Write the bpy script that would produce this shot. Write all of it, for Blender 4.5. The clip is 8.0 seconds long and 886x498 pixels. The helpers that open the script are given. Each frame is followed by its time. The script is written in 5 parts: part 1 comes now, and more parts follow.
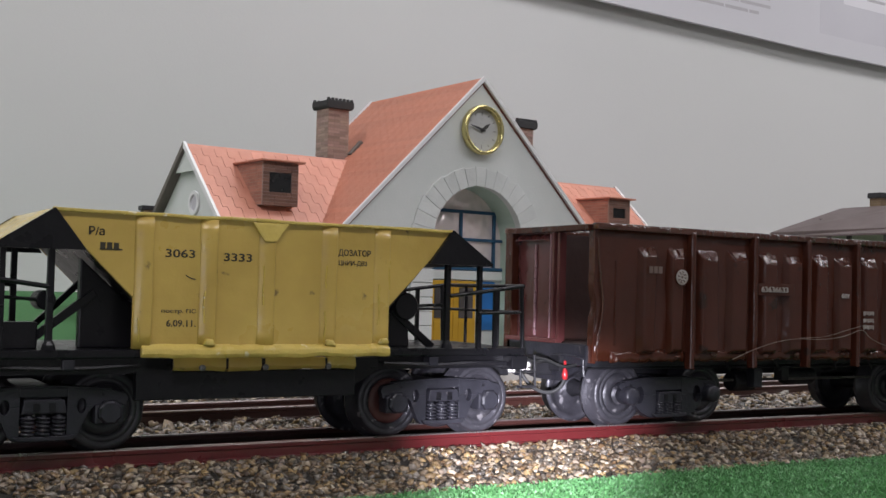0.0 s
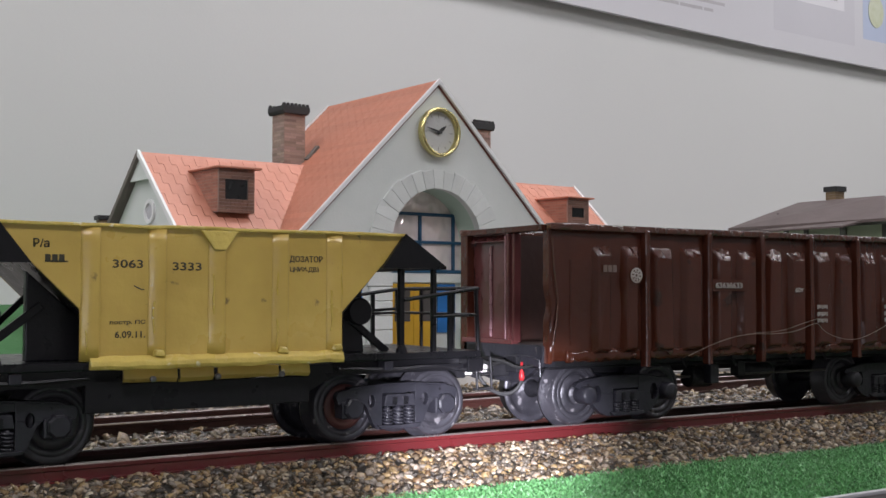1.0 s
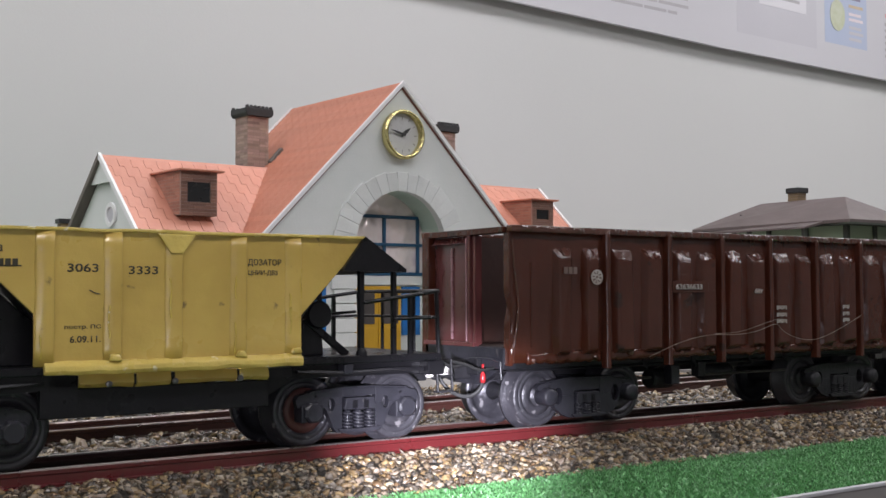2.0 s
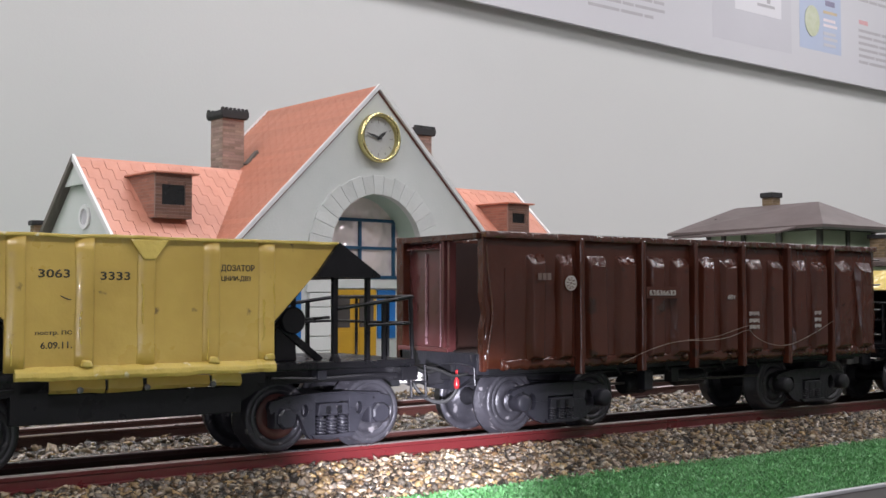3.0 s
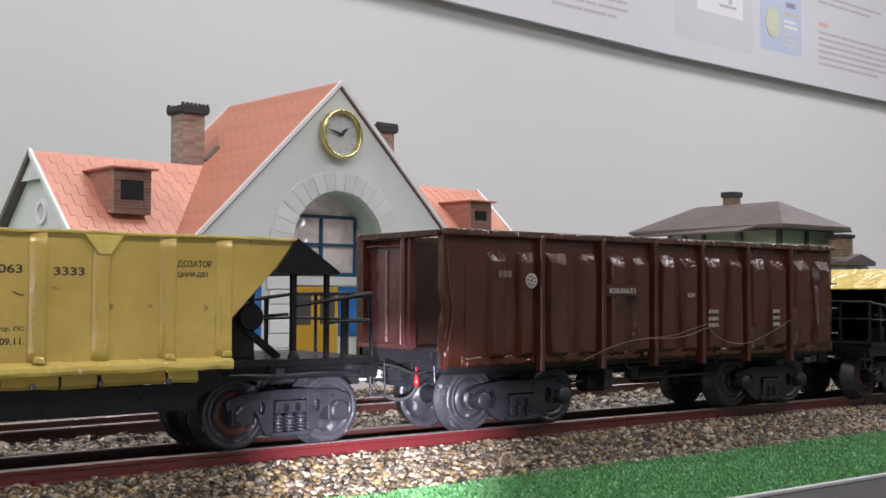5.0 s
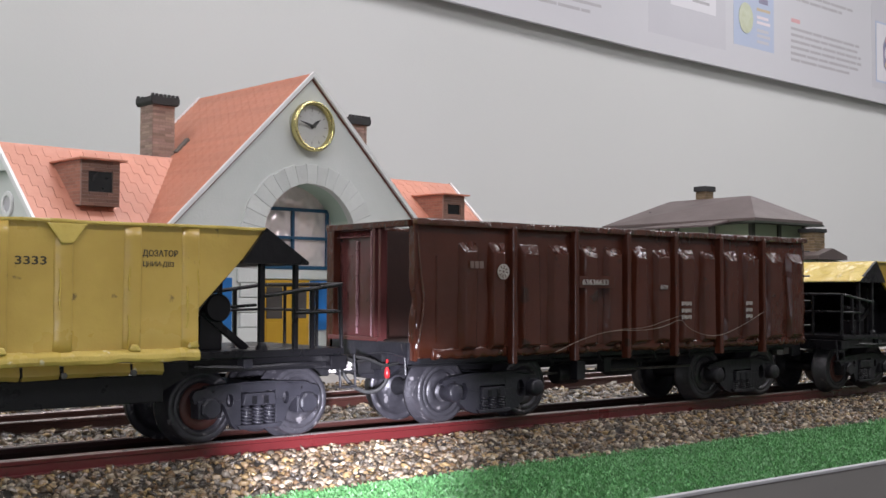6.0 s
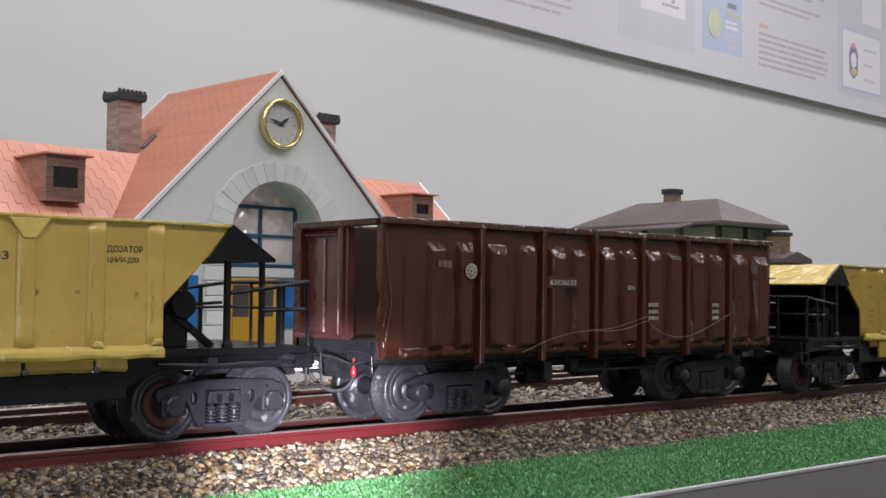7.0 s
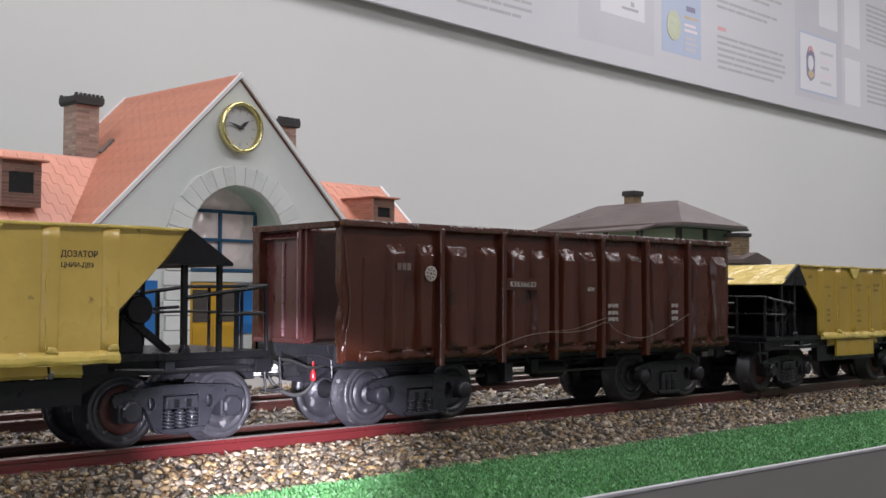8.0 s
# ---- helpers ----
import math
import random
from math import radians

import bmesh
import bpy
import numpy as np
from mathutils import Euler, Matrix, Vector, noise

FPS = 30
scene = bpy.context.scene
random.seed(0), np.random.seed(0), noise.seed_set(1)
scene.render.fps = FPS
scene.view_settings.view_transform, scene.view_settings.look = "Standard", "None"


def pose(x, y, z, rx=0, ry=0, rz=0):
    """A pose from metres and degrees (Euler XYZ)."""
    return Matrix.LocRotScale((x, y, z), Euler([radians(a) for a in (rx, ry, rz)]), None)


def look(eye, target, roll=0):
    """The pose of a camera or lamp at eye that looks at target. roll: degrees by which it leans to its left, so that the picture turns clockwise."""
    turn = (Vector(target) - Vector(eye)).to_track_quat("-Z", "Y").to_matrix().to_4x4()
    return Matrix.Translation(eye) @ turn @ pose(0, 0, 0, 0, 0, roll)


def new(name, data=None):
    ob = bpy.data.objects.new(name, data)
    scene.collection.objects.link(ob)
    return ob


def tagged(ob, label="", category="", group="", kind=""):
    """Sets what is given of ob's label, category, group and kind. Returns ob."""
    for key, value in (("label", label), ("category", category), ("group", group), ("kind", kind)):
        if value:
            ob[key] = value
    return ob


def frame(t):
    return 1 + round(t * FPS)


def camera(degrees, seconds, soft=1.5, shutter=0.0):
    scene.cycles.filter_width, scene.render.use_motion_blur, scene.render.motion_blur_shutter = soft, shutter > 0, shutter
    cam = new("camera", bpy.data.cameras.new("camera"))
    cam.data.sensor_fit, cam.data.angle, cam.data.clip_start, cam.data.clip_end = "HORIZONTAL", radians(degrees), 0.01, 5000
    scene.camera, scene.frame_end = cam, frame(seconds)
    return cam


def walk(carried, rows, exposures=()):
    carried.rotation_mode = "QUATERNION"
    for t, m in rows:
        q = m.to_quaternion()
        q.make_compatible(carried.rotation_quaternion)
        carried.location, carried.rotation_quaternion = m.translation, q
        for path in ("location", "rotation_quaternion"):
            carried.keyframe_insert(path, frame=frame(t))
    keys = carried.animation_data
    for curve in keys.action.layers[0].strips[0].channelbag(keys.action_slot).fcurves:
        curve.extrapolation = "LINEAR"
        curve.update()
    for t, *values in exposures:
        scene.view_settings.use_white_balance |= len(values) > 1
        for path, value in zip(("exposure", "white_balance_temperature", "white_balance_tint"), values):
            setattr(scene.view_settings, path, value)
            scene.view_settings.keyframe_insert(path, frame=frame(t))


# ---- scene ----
cam = camera(42.5, 8.0)
PATH = [
    (0, (-0.594, -0.751, 0.12), (0.426, 0.968, 0.194), 1.5),
    (0.5, (-0.59, -0.752, 0.121), (0.458, 0.95, 0.198), 0.9),
    (1, (-0.584, -0.753, 0.121), (0.488, 0.934, 0.2), 0.1),
    (1.5, (-0.58, -0.754, 0.12), (0.516, 0.917, 0.201), -0.2),
    (3, (-0.576, -0.757, 0.125), (0.575, 0.876, 0.21), 0.0),
    (3.5, (-0.577, -0.757, 0.125), (0.586, 0.868, 0.211), -0.0),
    (4, (-0.577, -0.754, 0.123), (0.597, 0.863, 0.21), 0.1),
    (4.5, (-0.575, -0.756, 0.125), (0.613, 0.851, 0.21), 0.2),
    (6, (-0.562, -0.747, 0.12), (0.677, 0.821, 0.195), 0.2),
    (6.5, (-0.559, -0.743, 0.118), (0.702, 0.808, 0.192), 0.4),
    (7, (-0.56, -0.745, 0.119), (0.722, 0.788, 0.195), 0.7),
    (7.5, (-0.558, -0.748, 0.12), (0.747, 0.765, 0.2), 0.6),
    (8, (-0.556, -0.746, 0.118), (0.774, 0.745, 0.201), 0.2),
]
walk(cam, [(t, look(eye, target, roll)) for t, eye, target, roll in PATH],
     exposures=[(0.0, -0.42), (1.0, -0.33), (1.7, -0.26), (3.0, -0.08), (4.5, -0.04), (6.0, -0.12), (8.0, -0.20)])

# ---------------------------------------------------------------- light
world = bpy.data.worlds.new("world")
scene.world = world
world.use_nodes = True
world.node_tree.nodes["Background"].inputs[0].default_value = (0.9, 0.95, 1.0, 1)
world.node_tree.nodes["Background"].inputs[1].default_value = 0.02


def area_lamp(name, x, y, z, sx, sy, watts, colour):
    data = bpy.data.lights.new(name, "AREA")
    data.shape, data.size, data.size_y = "RECTANGLE", sx, sy
    data.energy, data.color = watts, colour
    ob = new(name, data)
    ob.location = (x, y, z)
    return ob


LAMP_Z = 2.02
for lx in (-3.2, -1.2, 0.8, 2.8, 4.8):
    area_lamp("ceiling_lamp_back", lx, 0.72, LAMP_Z, 1.2, 0.55, 24, (1.0, 0.978, 1.035))
    area_lamp("ceiling_lamp_front", lx + 0.3, -1.3, LAMP_Z, 1.2, 0.28, 26, (1.0, 0.978, 1.035))


def torch(name, watts, cone, blend, scale):
    """A cold white lamp held beside the eye: a narrow beam, and its weak wide spill."""
    data = bpy.data.lights.new(name, "SPOT")
    data.energy, data.color = watts, (0.88, 0.87, 1.0)
    data.spot_size, data.spot_blend, data.shadow_soft_size = radians(cone), blend, 0.012
    ob = new(name, data)
    ob.matrix_world = look((-0.63, -0.80, 0.075), (-0.062, 0.000, 0.012)) @ Matrix.Diagonal((*scale, 1, 1))


torch("hand_torch_beam", 290.0, 12.5, 1.0, (1.10, 0.85))
torch("hand_torch_spill", 3.0, 75.0, 1.0, (1, 1))


# ---------------------------------------------------------------- materials
def material(name, colour, rough=0.5, metal=0.0, second=None, scale=40.0, detail=6.0, amount=0.5, bump=0.0, bump_scale=200.0,
             speck=None, speck_scale=120.0, speck_edge=0.62, coat=0.0, spec=0.5, rough_var=0.12, depth=0.002, dent=0.0, dent_scale=14.0):
    """Two scales of colour variation, a scatter of worn specks, uneven gloss and fine relief, in metres."""
    m = bpy.data.materials.new(name)
    m.use_nodes = True
    n, l = m.node_tree.nodes, m.node_tree.links
    b = n["Principled BSDF"]
    co = n.new("ShaderNodeTexCoord")
    big = n.new("ShaderNodeTexNoise")
    big.inputs["Scale"].default_value, big.inputs["Detail"].default_value = scale, detail
    l.new(co.outputs["Object"], big.inputs["Vector"])
    ramp = n.new("ShaderNodeValToRGB")
    ramp.color_ramp.elements[0].position, ramp.color_ramp.elements[1].position = 0.5 - 0.28, 0.5 + 0.28
    l.new(big.outputs["Fac"], ramp.inputs["Fac"])
    mix = n.new("ShaderNodeMix")
    mix.data_type = "RGBA"
    other = second or tuple(c * 0.72 for c in colour)
    mix.inputs["A"].default_value, mix.inputs["B"].default_value = (*colour, 1), (*other, 1)
    gain = n.new("ShaderNodeMath")
    gain.operation = "MULTIPLY"
    gain.inputs[1].default_value = amount
    l.new(ramp.outputs["Color"], gain.inputs[0])
    l.new(gain.outputs[0], mix.inputs["Factor"])
    out = mix.outputs["Result"]
    if speck:
        fine = n.new("ShaderNodeTexNoise")
        fine.inputs["Scale"].default_value, fine.inputs["Detail"].default_value = speck_scale, 8
        l.new(co.outputs["Object"], fine.inputs["Vector"])
        edge = n.new("ShaderNodeValToRGB")
        edge.color_ramp.elements[0].position, edge.color_ramp.elements[1].position = speck_edge, speck_edge + 0.06
        l.new(fine.outputs["Fac"], edge.inputs["Fac"])
        over = n.new("ShaderNodeMix")
        over.data_type = "RGBA"
        over.inputs["B"].default_value = (*speck, 1)
        l.new(edge.outputs["Color"], over.inputs["Factor"])
        l.new(out, over.inputs["A"])
        out = over.outputs["Result"]
    l.new(out, b.inputs["Base Color"])
    rv = n.new("ShaderNodeMapRange")
    rv.inputs["To Min"].default_value, rv.inputs["To Max"].default_value = max(0.03, rough - rough_var), min(1, rough + rough_var)
    l.new(big.outputs["Fac"], rv.inputs["Value"])
    l.new(rv.outputs["Result"], b.inputs["Roughness"])
    b.inputs["Metallic"].default_value = metal
    b.inputs["Coat Weight"].default_value = coat
    b.inputs["Specular IOR Level"].default_value = spec
    if bump:
        grain = n.new("ShaderNodeTexNoise")
        grain.inputs["Scale"].default_value, grain.inputs["Detail"].default_value = bump_scale, 5
        l.new(co.outputs["Object"], grain.inputs["Vector"])
        bm = n.new("ShaderNodeBump")
        bm.inputs["Strength"].default_value, bm.inputs["Distance"].default_value = bump, depth
        l.new(grain.outputs["Fac"], bm.inputs["Height"])
        l.new(bm.outputs["Normal"], b.inputs["Normal"])
        if dent:
            wide = n.new("ShaderNodeTexNoise")
            wide.inputs["Scale"].default_value, wide.inputs["Detail"].default_value = dent_scale, 2
            l.new(co.outputs["Object"], wide.inputs["Vector"])
            db = n.new("ShaderNodeBump")
            db.inputs["Strength"].default_value, db.inputs["Distance"].default_value = dent, 0.01
            l.new(wide.outputs["Fac"], db.inputs["Height"])
            l.new(db.outputs["Normal"], bm.inputs["Normal"])
            l.new(bm.outputs["Normal"], b.inputs["Coat Normal"])
    return m


def tint_each(m, low, high, island=False, hue=0.0):
    """Varies the brightness from piece to piece."""
    n, l = m.node_tree.nodes, m.node_tree.links
    b = n["Principled BSDF"]
    src = b.inputs["Base Color"].links[0].from_socket
    if island:
        info = n.new("ShaderNodeNewGeometry")
        rnd = info.outputs["Random Per Island"]
    else:
        info = n.new("ShaderNodeObjectInfo")
        rnd = info.outputs["Random"]
    hsv = n.new("ShaderNodeHueSaturation")
    r = n.new("ShaderNodeMapRange")
    r.inputs["To Min"].default_value, r.inputs["To Max"].default_value = low, high
    l.new(rnd, r.inputs["Value"])
    l.new(r.outputs["Result"], hsv.inputs["Value"])
    if hue:
        r2 = n.new("ShaderNodeMapRange")
        r2.inputs["To Min"].default_value, r2.inputs["To Max"].default_value = 0.5 - hue, 0.5 + hue
        frac = n.new("ShaderNodeMath")
        frac.operation = "FRACT"
        mul = n.new("ShaderNodeMath")
        mul.operation = "MULTIPLY"
        mul.inputs[1].default_value = 17.31
        l.new(rnd, mul.inputs[0])
        l.new(mul.outputs[0], frac.inputs[0])
        l.new(frac.outputs[0], r2.inputs["Value"])
        l.new(r2.outputs["Result"], hsv.inputs["Hue"])
    l.new(src, hsv.inputs["Color"])
    l.new(hsv.outputs["Color"], b.inputs["Base Color"])
    return m


M = {}
M["yellow"] = material("yellow_paint", (0.61, 0.425, 0.108), 0.30, 0, (0.40, 0.265, 0.055), 17, 10, 1.0, 0.30, 110, (0.20, 0.135, 0.045), 75, 0.665, coat=0.25, dent=0.25, dent_scale=22)
M["yellow_worn"] = material("worn_yellow_paint", (0.63, 0.475, 0.125), 0.25, 0, (0.52, 0.38, 0.09), 45, 6, 0.8, 0.6, 150, (0.74, 0.68, 0.48), 85, 0.645, coat=0.35, dent=0.5, dent_scale=40)
# the same yellow, deepened: weaker light on the second hopper put into colour
M["yellow_shaded"] = material("shaded_yellow_paint", (0.42, 0.27, 0.030), 0.32, 0, (0.31, 0.195, 0.022), 16, 7, 0.9, 0.30, 110, (0.20, 0.13, 0.04), 62, 0.67, coat=0.25, dent=0.25, dent_scale=22)
M["black"] = material("black_paint", (0.006, 0.006, 0.0075), 0.30, 0, (0.012, 0.011, 0.013), 60, 6, 0.6, 0.2, 160, (0.035, 0.03, 0.028), 130, 0.72, spec=0.25)
M["brown"] = material("brown_gloss_paint", (0.070, 0.0185, 0.0105), 0.21, 0, (0.038, 0.0110, 0.006), 20, 8, 0.9, 0.30, 130, (0.030, 0.013, 0.009), 48, 0.66, coat=0.12, rough_var=0.08, spec=0.40, dent=0.3, dent_scale=30)
M["brown_worn"] = material("scuffed_brown_paint", (0.085, 0.029, 0.017), 0.20, 0, (0.045, 0.016, 0.012), 60, 6, 0.9, 0.6, 170, (0.13, 0.07, 0.055), 110, 0.70, coat=0.5, dent=0.5, dent_scale=60)
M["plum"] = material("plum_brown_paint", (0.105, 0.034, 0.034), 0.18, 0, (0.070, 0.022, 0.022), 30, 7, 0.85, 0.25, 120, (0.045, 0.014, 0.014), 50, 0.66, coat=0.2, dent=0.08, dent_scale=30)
# paler than the door: the bead's bright glint is put into its colour
M["plum_glint"] = material("glinting_plum_weld_bead", (0.30, 0.17, 0.19), 0.10, 0, (0.20, 0.09, 0.10), 90, 5, 0.8, 0.4, 200, coat=0.6, rough_var=0.05)
# wagon brown made darker, so the shade within is in the colour
M["inside"] = material("shaded_brown_inside", (0.030, 0.011, 0.008), 0.5, 0, (0.016, 0.006, 0.005), 40, 5, 0.7, 0.3, 90)
M["bogie"] = material("bogie_grey_black_paint", (0.014, 0.014, 0.018), 0.34, 0, (0.030, 0.029, 0.037), 70, 6, 0.7, 0.22, 300, (0.08, 0.07, 0.07), 160, 0.68, spec=0.35)
M["bogie_black"] = material("bogie_black_paint", (0.009, 0.009, 0.011), 0.48, 0, (0.020, 0.019, 0.022), 70, 6, 0.7, 0.4, 220, (0.05, 0.045, 0.045), 160, 0.70, spec=0.3)
M["wheel"] = material("turned_wheel_steel", (0.058, 0.056, 0.066), 0.36, 0.3, (0.024, 0.023, 0.028), 95, 8, 0.95, 0.35, 260, (0.21, 0.20, 0.21), 120, 0.61)
M["wheel_dark"] = material("blackened_wheel_steel", (0.05, 0.048, 0.054), 0.45, 0.3, (0.03, 0.03, 0.034), 80, 6, 0.8, 0.25, 240, (0.10, 0.095, 0.095), 140, 0.64)
M["primer"] = material("red_primer", (0.095, 0.032, 0.027), 0.55, 0, (0.06, 0.02, 0.018), 90, 6, 0.8, 0.3, 200)
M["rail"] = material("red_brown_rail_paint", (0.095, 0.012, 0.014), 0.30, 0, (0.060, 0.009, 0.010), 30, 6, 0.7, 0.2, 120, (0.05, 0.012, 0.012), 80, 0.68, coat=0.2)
M["rail_dark"] = material("dark_brown_rail", (0.045, 0.016, 0.013), 0.35, 0, (0.03, 0.012, 0.01), 30, 6, 0.7, 0.2, 120)
M["rail_head"] = material("worn_rail_head_steel", (0.42, 0.37, 0.36), 0.30, 0.8, (0.25, 0.17, 0.16), 60, 6, 0.7, 0.15, 300)
M["sleeper"] = material("tarred_sleeper_wood", (0.018, 0.014, 0.012), 0.75, 0, (0.035, 0.027, 0.022), 60, 6, 0.8, 0.5, 260)
M["stone"] = material("ballast_pebble", (1.22, 1.14, 1.00), 0.24, 0, (0.66, 0.62, 0.56), 240, 6, 0.8, 0.3, 700, (1.3, 1.25, 1.15), 380, 0.68, coat=0.35)


def kinds_of_stone(m):
    """Each pebble takes one of a dozen natural colours."""
    n, l = m.node_tree.nodes, m.node_tree.links
    b = n["Principled BSDF"]
    src = b.inputs["Base Color"].links[0].from_socket
    geo, ramp, mix = n.new("ShaderNodeNewGeometry"), n.new("ShaderNodeValToRGB"), n.new("ShaderNodeMix")
    ramp.color_ramp.interpolation = "CONSTANT"
    tones = ((0.045, 0.036, 0.028), (0.20, 0.145, 0.085), (0.085, 0.075, 0.065), (0.27, 0.22, 0.16), (0.13, 0.085, 0.05), (0.17, 0.155, 0.14), (0.055, 0.05, 0.047),
             (0.27, 0.20, 0.11), (0.10, 0.078, 0.055), (0.40, 0.36, 0.30), (0.15, 0.12, 0.09), (0.07, 0.052, 0.038), (0.24, 0.20, 0.17))
    while len(ramp.color_ramp.elements) < len(tones):
        ramp.color_ramp.elements.new(0.5)
    for k, tone in enumerate(tones):
        ramp.color_ramp.elements[k].position = k / len(tones)
        ramp.color_ramp.elements[k].color = (*tone, 1)
    l.new(geo.outputs["Random Per Island"], ramp.inputs["Fac"])
    mix.data_type, mix.blend_type = "RGBA", "MULTIPLY"
    mix.inputs["Factor"].default_value = 1
    l.new(ramp.outputs["Color"], mix.inputs["A"])
    l.new(src, mix.inputs["B"])
    l.new(mix.outputs["Result"], b.inputs["Base Color"])


kinds_of_stone(M["stone"])
M["bed"] = material("dark_ballast_glue_bed", (0.030, 0.025, 0.019), 0.7, 0, (0.014, 0.012, 0.010), 160, 6, 0.9, 0.8, 350)
M["turf"] = material("green_flock_turf", (0.032, 0.150, 0.040), 0.85, 0, (0.060, 0.21, 0.07), 28, 8, 0.8, 1.0, 700, (0.012, 0.09, 0.025), 330, 0.55, spec=0.2)
M["blade"] = tint_each(material("turf_fibre", (0.068, 0.210, 0.066), 0.45, 0, (0.125, 0.285, 0.115), 60, 6, 0.7, 0, spec=0.5), 0.6, 1.55, True)
M["far_grass"] = material("far_green_meadow_sheet", (0.045, 0.14, 0.050), 0.9, 0, (0.08, 0.18, 0.075), 5, 6, 0.8, 0.6, 120, spec=0.2)
M["paving"] = material("grey_sand_paving", (0.30, 0.28, 0.26), 0.8, 0, (0.24, 0.225, 0.21), 20, 6, 0.7, 0.4, 300)
M["wall"] = material("painted_gallery_wall", (0.60, 0.60, 0.585), 0.7, 0, (0.57, 0.575, 0.56), 2.2, 5, 0.6, 0.12, 160, spec=0.3)
M["ceiling"] = material("white_ceiling_paint", (0.75, 0.75, 0.73), 0.8, 0, (0.72, 0.72, 0.70), 2, 4, 0.5, 0.1, 100)
M["floor"] = material("grey_floor_tile", (0.22, 0.21, 0.20), 0.4, 0, (0.17, 0.16, 0.155), 3, 6, 0.6, 0.1, 100)
M["stucco"] = material("grey_white_stucco", (0.72, 0.74, 0.72), 0.65, 0, (0.60, 0.64, 0.61), 14, 6, 0.7, 0.15, 260, spec=0.3)
M["reveal"] = material("pale_green_reveal_paint", (0.50, 0.62, 0.53), 0.6, 0, (0.43, 0.55, 0.46), 20, 6, 0.7, 0.15, 260)
M["voussoir"] = tint_each(material("white_stone_blocks", (0.70, 0.72, 0.70), 0.6, 0, (0.62, 0.65, 0.63), 40, 6, 0.6, 0.3, 300), 0.93, 1.05)
M["trim"] = material("white_verge_board", (0.80, 0.80, 0.80), 0.45, 0, (0.72, 0.72, 0.72), 40, 4, 0.5)
M["tile"] = tint_each(material("salmon_roof_tile", (0.64, 0.290, 0.205), 0.42, 0, (0.55, 0.235, 0.165), 45, 6, 0.7, 0.2, 300, spec=0.4), 0.92, 1.06)
M["course"] = tint_each(material("terracotta_roof_course", (0.52, 0.215, 0.140), 0.5, 0, (0.45, 0.170, 0.107), 60, 7, 0.9, 0.4, 200, (0.36, 0.125, 0.08), 45, 0.68), 0.92, 1.06)
M["roof_under"] = material("dark_roof_underlay", (0.17, 0.055, 0.035), 0.7, 0, (0.12, 0.04, 0.027), 60, 5, 0.6)
M["roof_grey_brown"] = material("grey_brown_roof_parts", (0.16, 0.14, 0.12), 0.7, 0, (0.11, 0.10, 0.09), 50, 5, 0.6)
M["brick"] = tint_each(material("model_brick", (0.47, 0.345, 0.285), 0.65, 0, (0.34, 0.23, 0.19), 90, 6, 0.8, 0.4, 500), 0.68, 1.22, False, 0.012)
M["mortar"] = material("grey_pink_mortar", (0.36, 0.28, 0.25), 0.8, 0, (0.27, 0.20, 0.18), 120, 5, 0.6, 0.3, 400)
M["cap"] = material("black_chimney_cap", (0.018, 0.018, 0.02), 0.5, 0, (0.03, 0.03, 0.03), 80, 5, 0.6, 0.2, 300)
M["dark_glass"] = material("dark_window_glass", (0.012, 0.013, 0.014), 0.18, 0, (0.02, 0.02, 0.022), 50, 3, 0.5)
M["blue"] = material("blue_window_paint", (0.02, 0.16, 0.46), 0.4, 0, (0.017, 0.13, 0.38), 40, 5, 0.6, 0.1, 200)
M["blue_bar"] = material("dark_blue_glazing_bar", (0.018, 0.085, 0.17), 0.4, 0, (0.015, 0.07, 0.14), 40, 5, 0.6)
# near-white rose paints the glare that the recessed glossy panes would reflect
M["pane"] = material("rosy_foil_glare", (0.93, 0.82, 0.80), 0.07, 0.25, (0.86, 0.72, 0.71), 30, 4, 0.6, 0.3, 60, coat=1.0, dent=2.6, dent_scale=18)
M["ochre"] = material("ochre_door_paint", (0.62, 0.36, 0.022), 0.45, 0, (0.52, 0.29, 0.02), 40, 5, 0.6, 0.15, 200)
M["door_glass"] = material("smoked_door_glass", (0.07, 0.062, 0.058), 0.15, 0, (0.11, 0.10, 0.095), 25, 4, 0.6)
M["brass"] = material("polished_brass", (0.70, 0.62, 0.30), 0.24, 1.0, (0.58, 0.50, 0.22), 60, 4, 0.6, rough_var=0.05)
M["dial"] = material("silver_white_dial", (0.60, 0.605, 0.59), 0.3, 0, (0.54, 0.545, 0.53), 60, 4, 0.5)
M["hand"] = material("dark_clock_hand", (0.03, 0.03, 0.03), 0.4, 0, (0.05, 0.05, 0.05), 60, 4, 0.5)
M["mark"] = material("grey_hour_mark", (0.30, 0.30, 0.29), 0.4, 0, (0.40, 0.40, 0.39), 60, 4, 0.5)
M["slate"] = material("grey_brown_sheet_roof", (0.125, 0.098, 0.092), 0.5, 0, (0.10, 0.078, 0.074), 16, 6, 0.7, 0.2, 160, spec=0.4)
M["green_wall"] = material("pale_green_hut_wall", (0.33, 0.41, 0.28), 0.6, 0, (0.27, 0.35, 0.23), 30, 6, 0.7, 0.15, 200)
M["dark_wood"] = material("dark_green_post", (0.05, 0.06, 0.045), 0.6, 0, (0.035, 0.042, 0.032), 60, 5, 0.6)
M["olive_brick"] = tint_each(material("ochre_brick", (0.26, 0.185, 0.10), 0.7, 0, (0.18, 0.125, 0.075), 120, 6, 0.8, 0.3, 400), 0.7, 1.2)
M["poster"] = material("matt_white_poster", (0.575, 0.565, 0.59), 0.55, 0, (0.545, 0.54, 0.56), 1.5, 4, 0.5, spec=0.3)
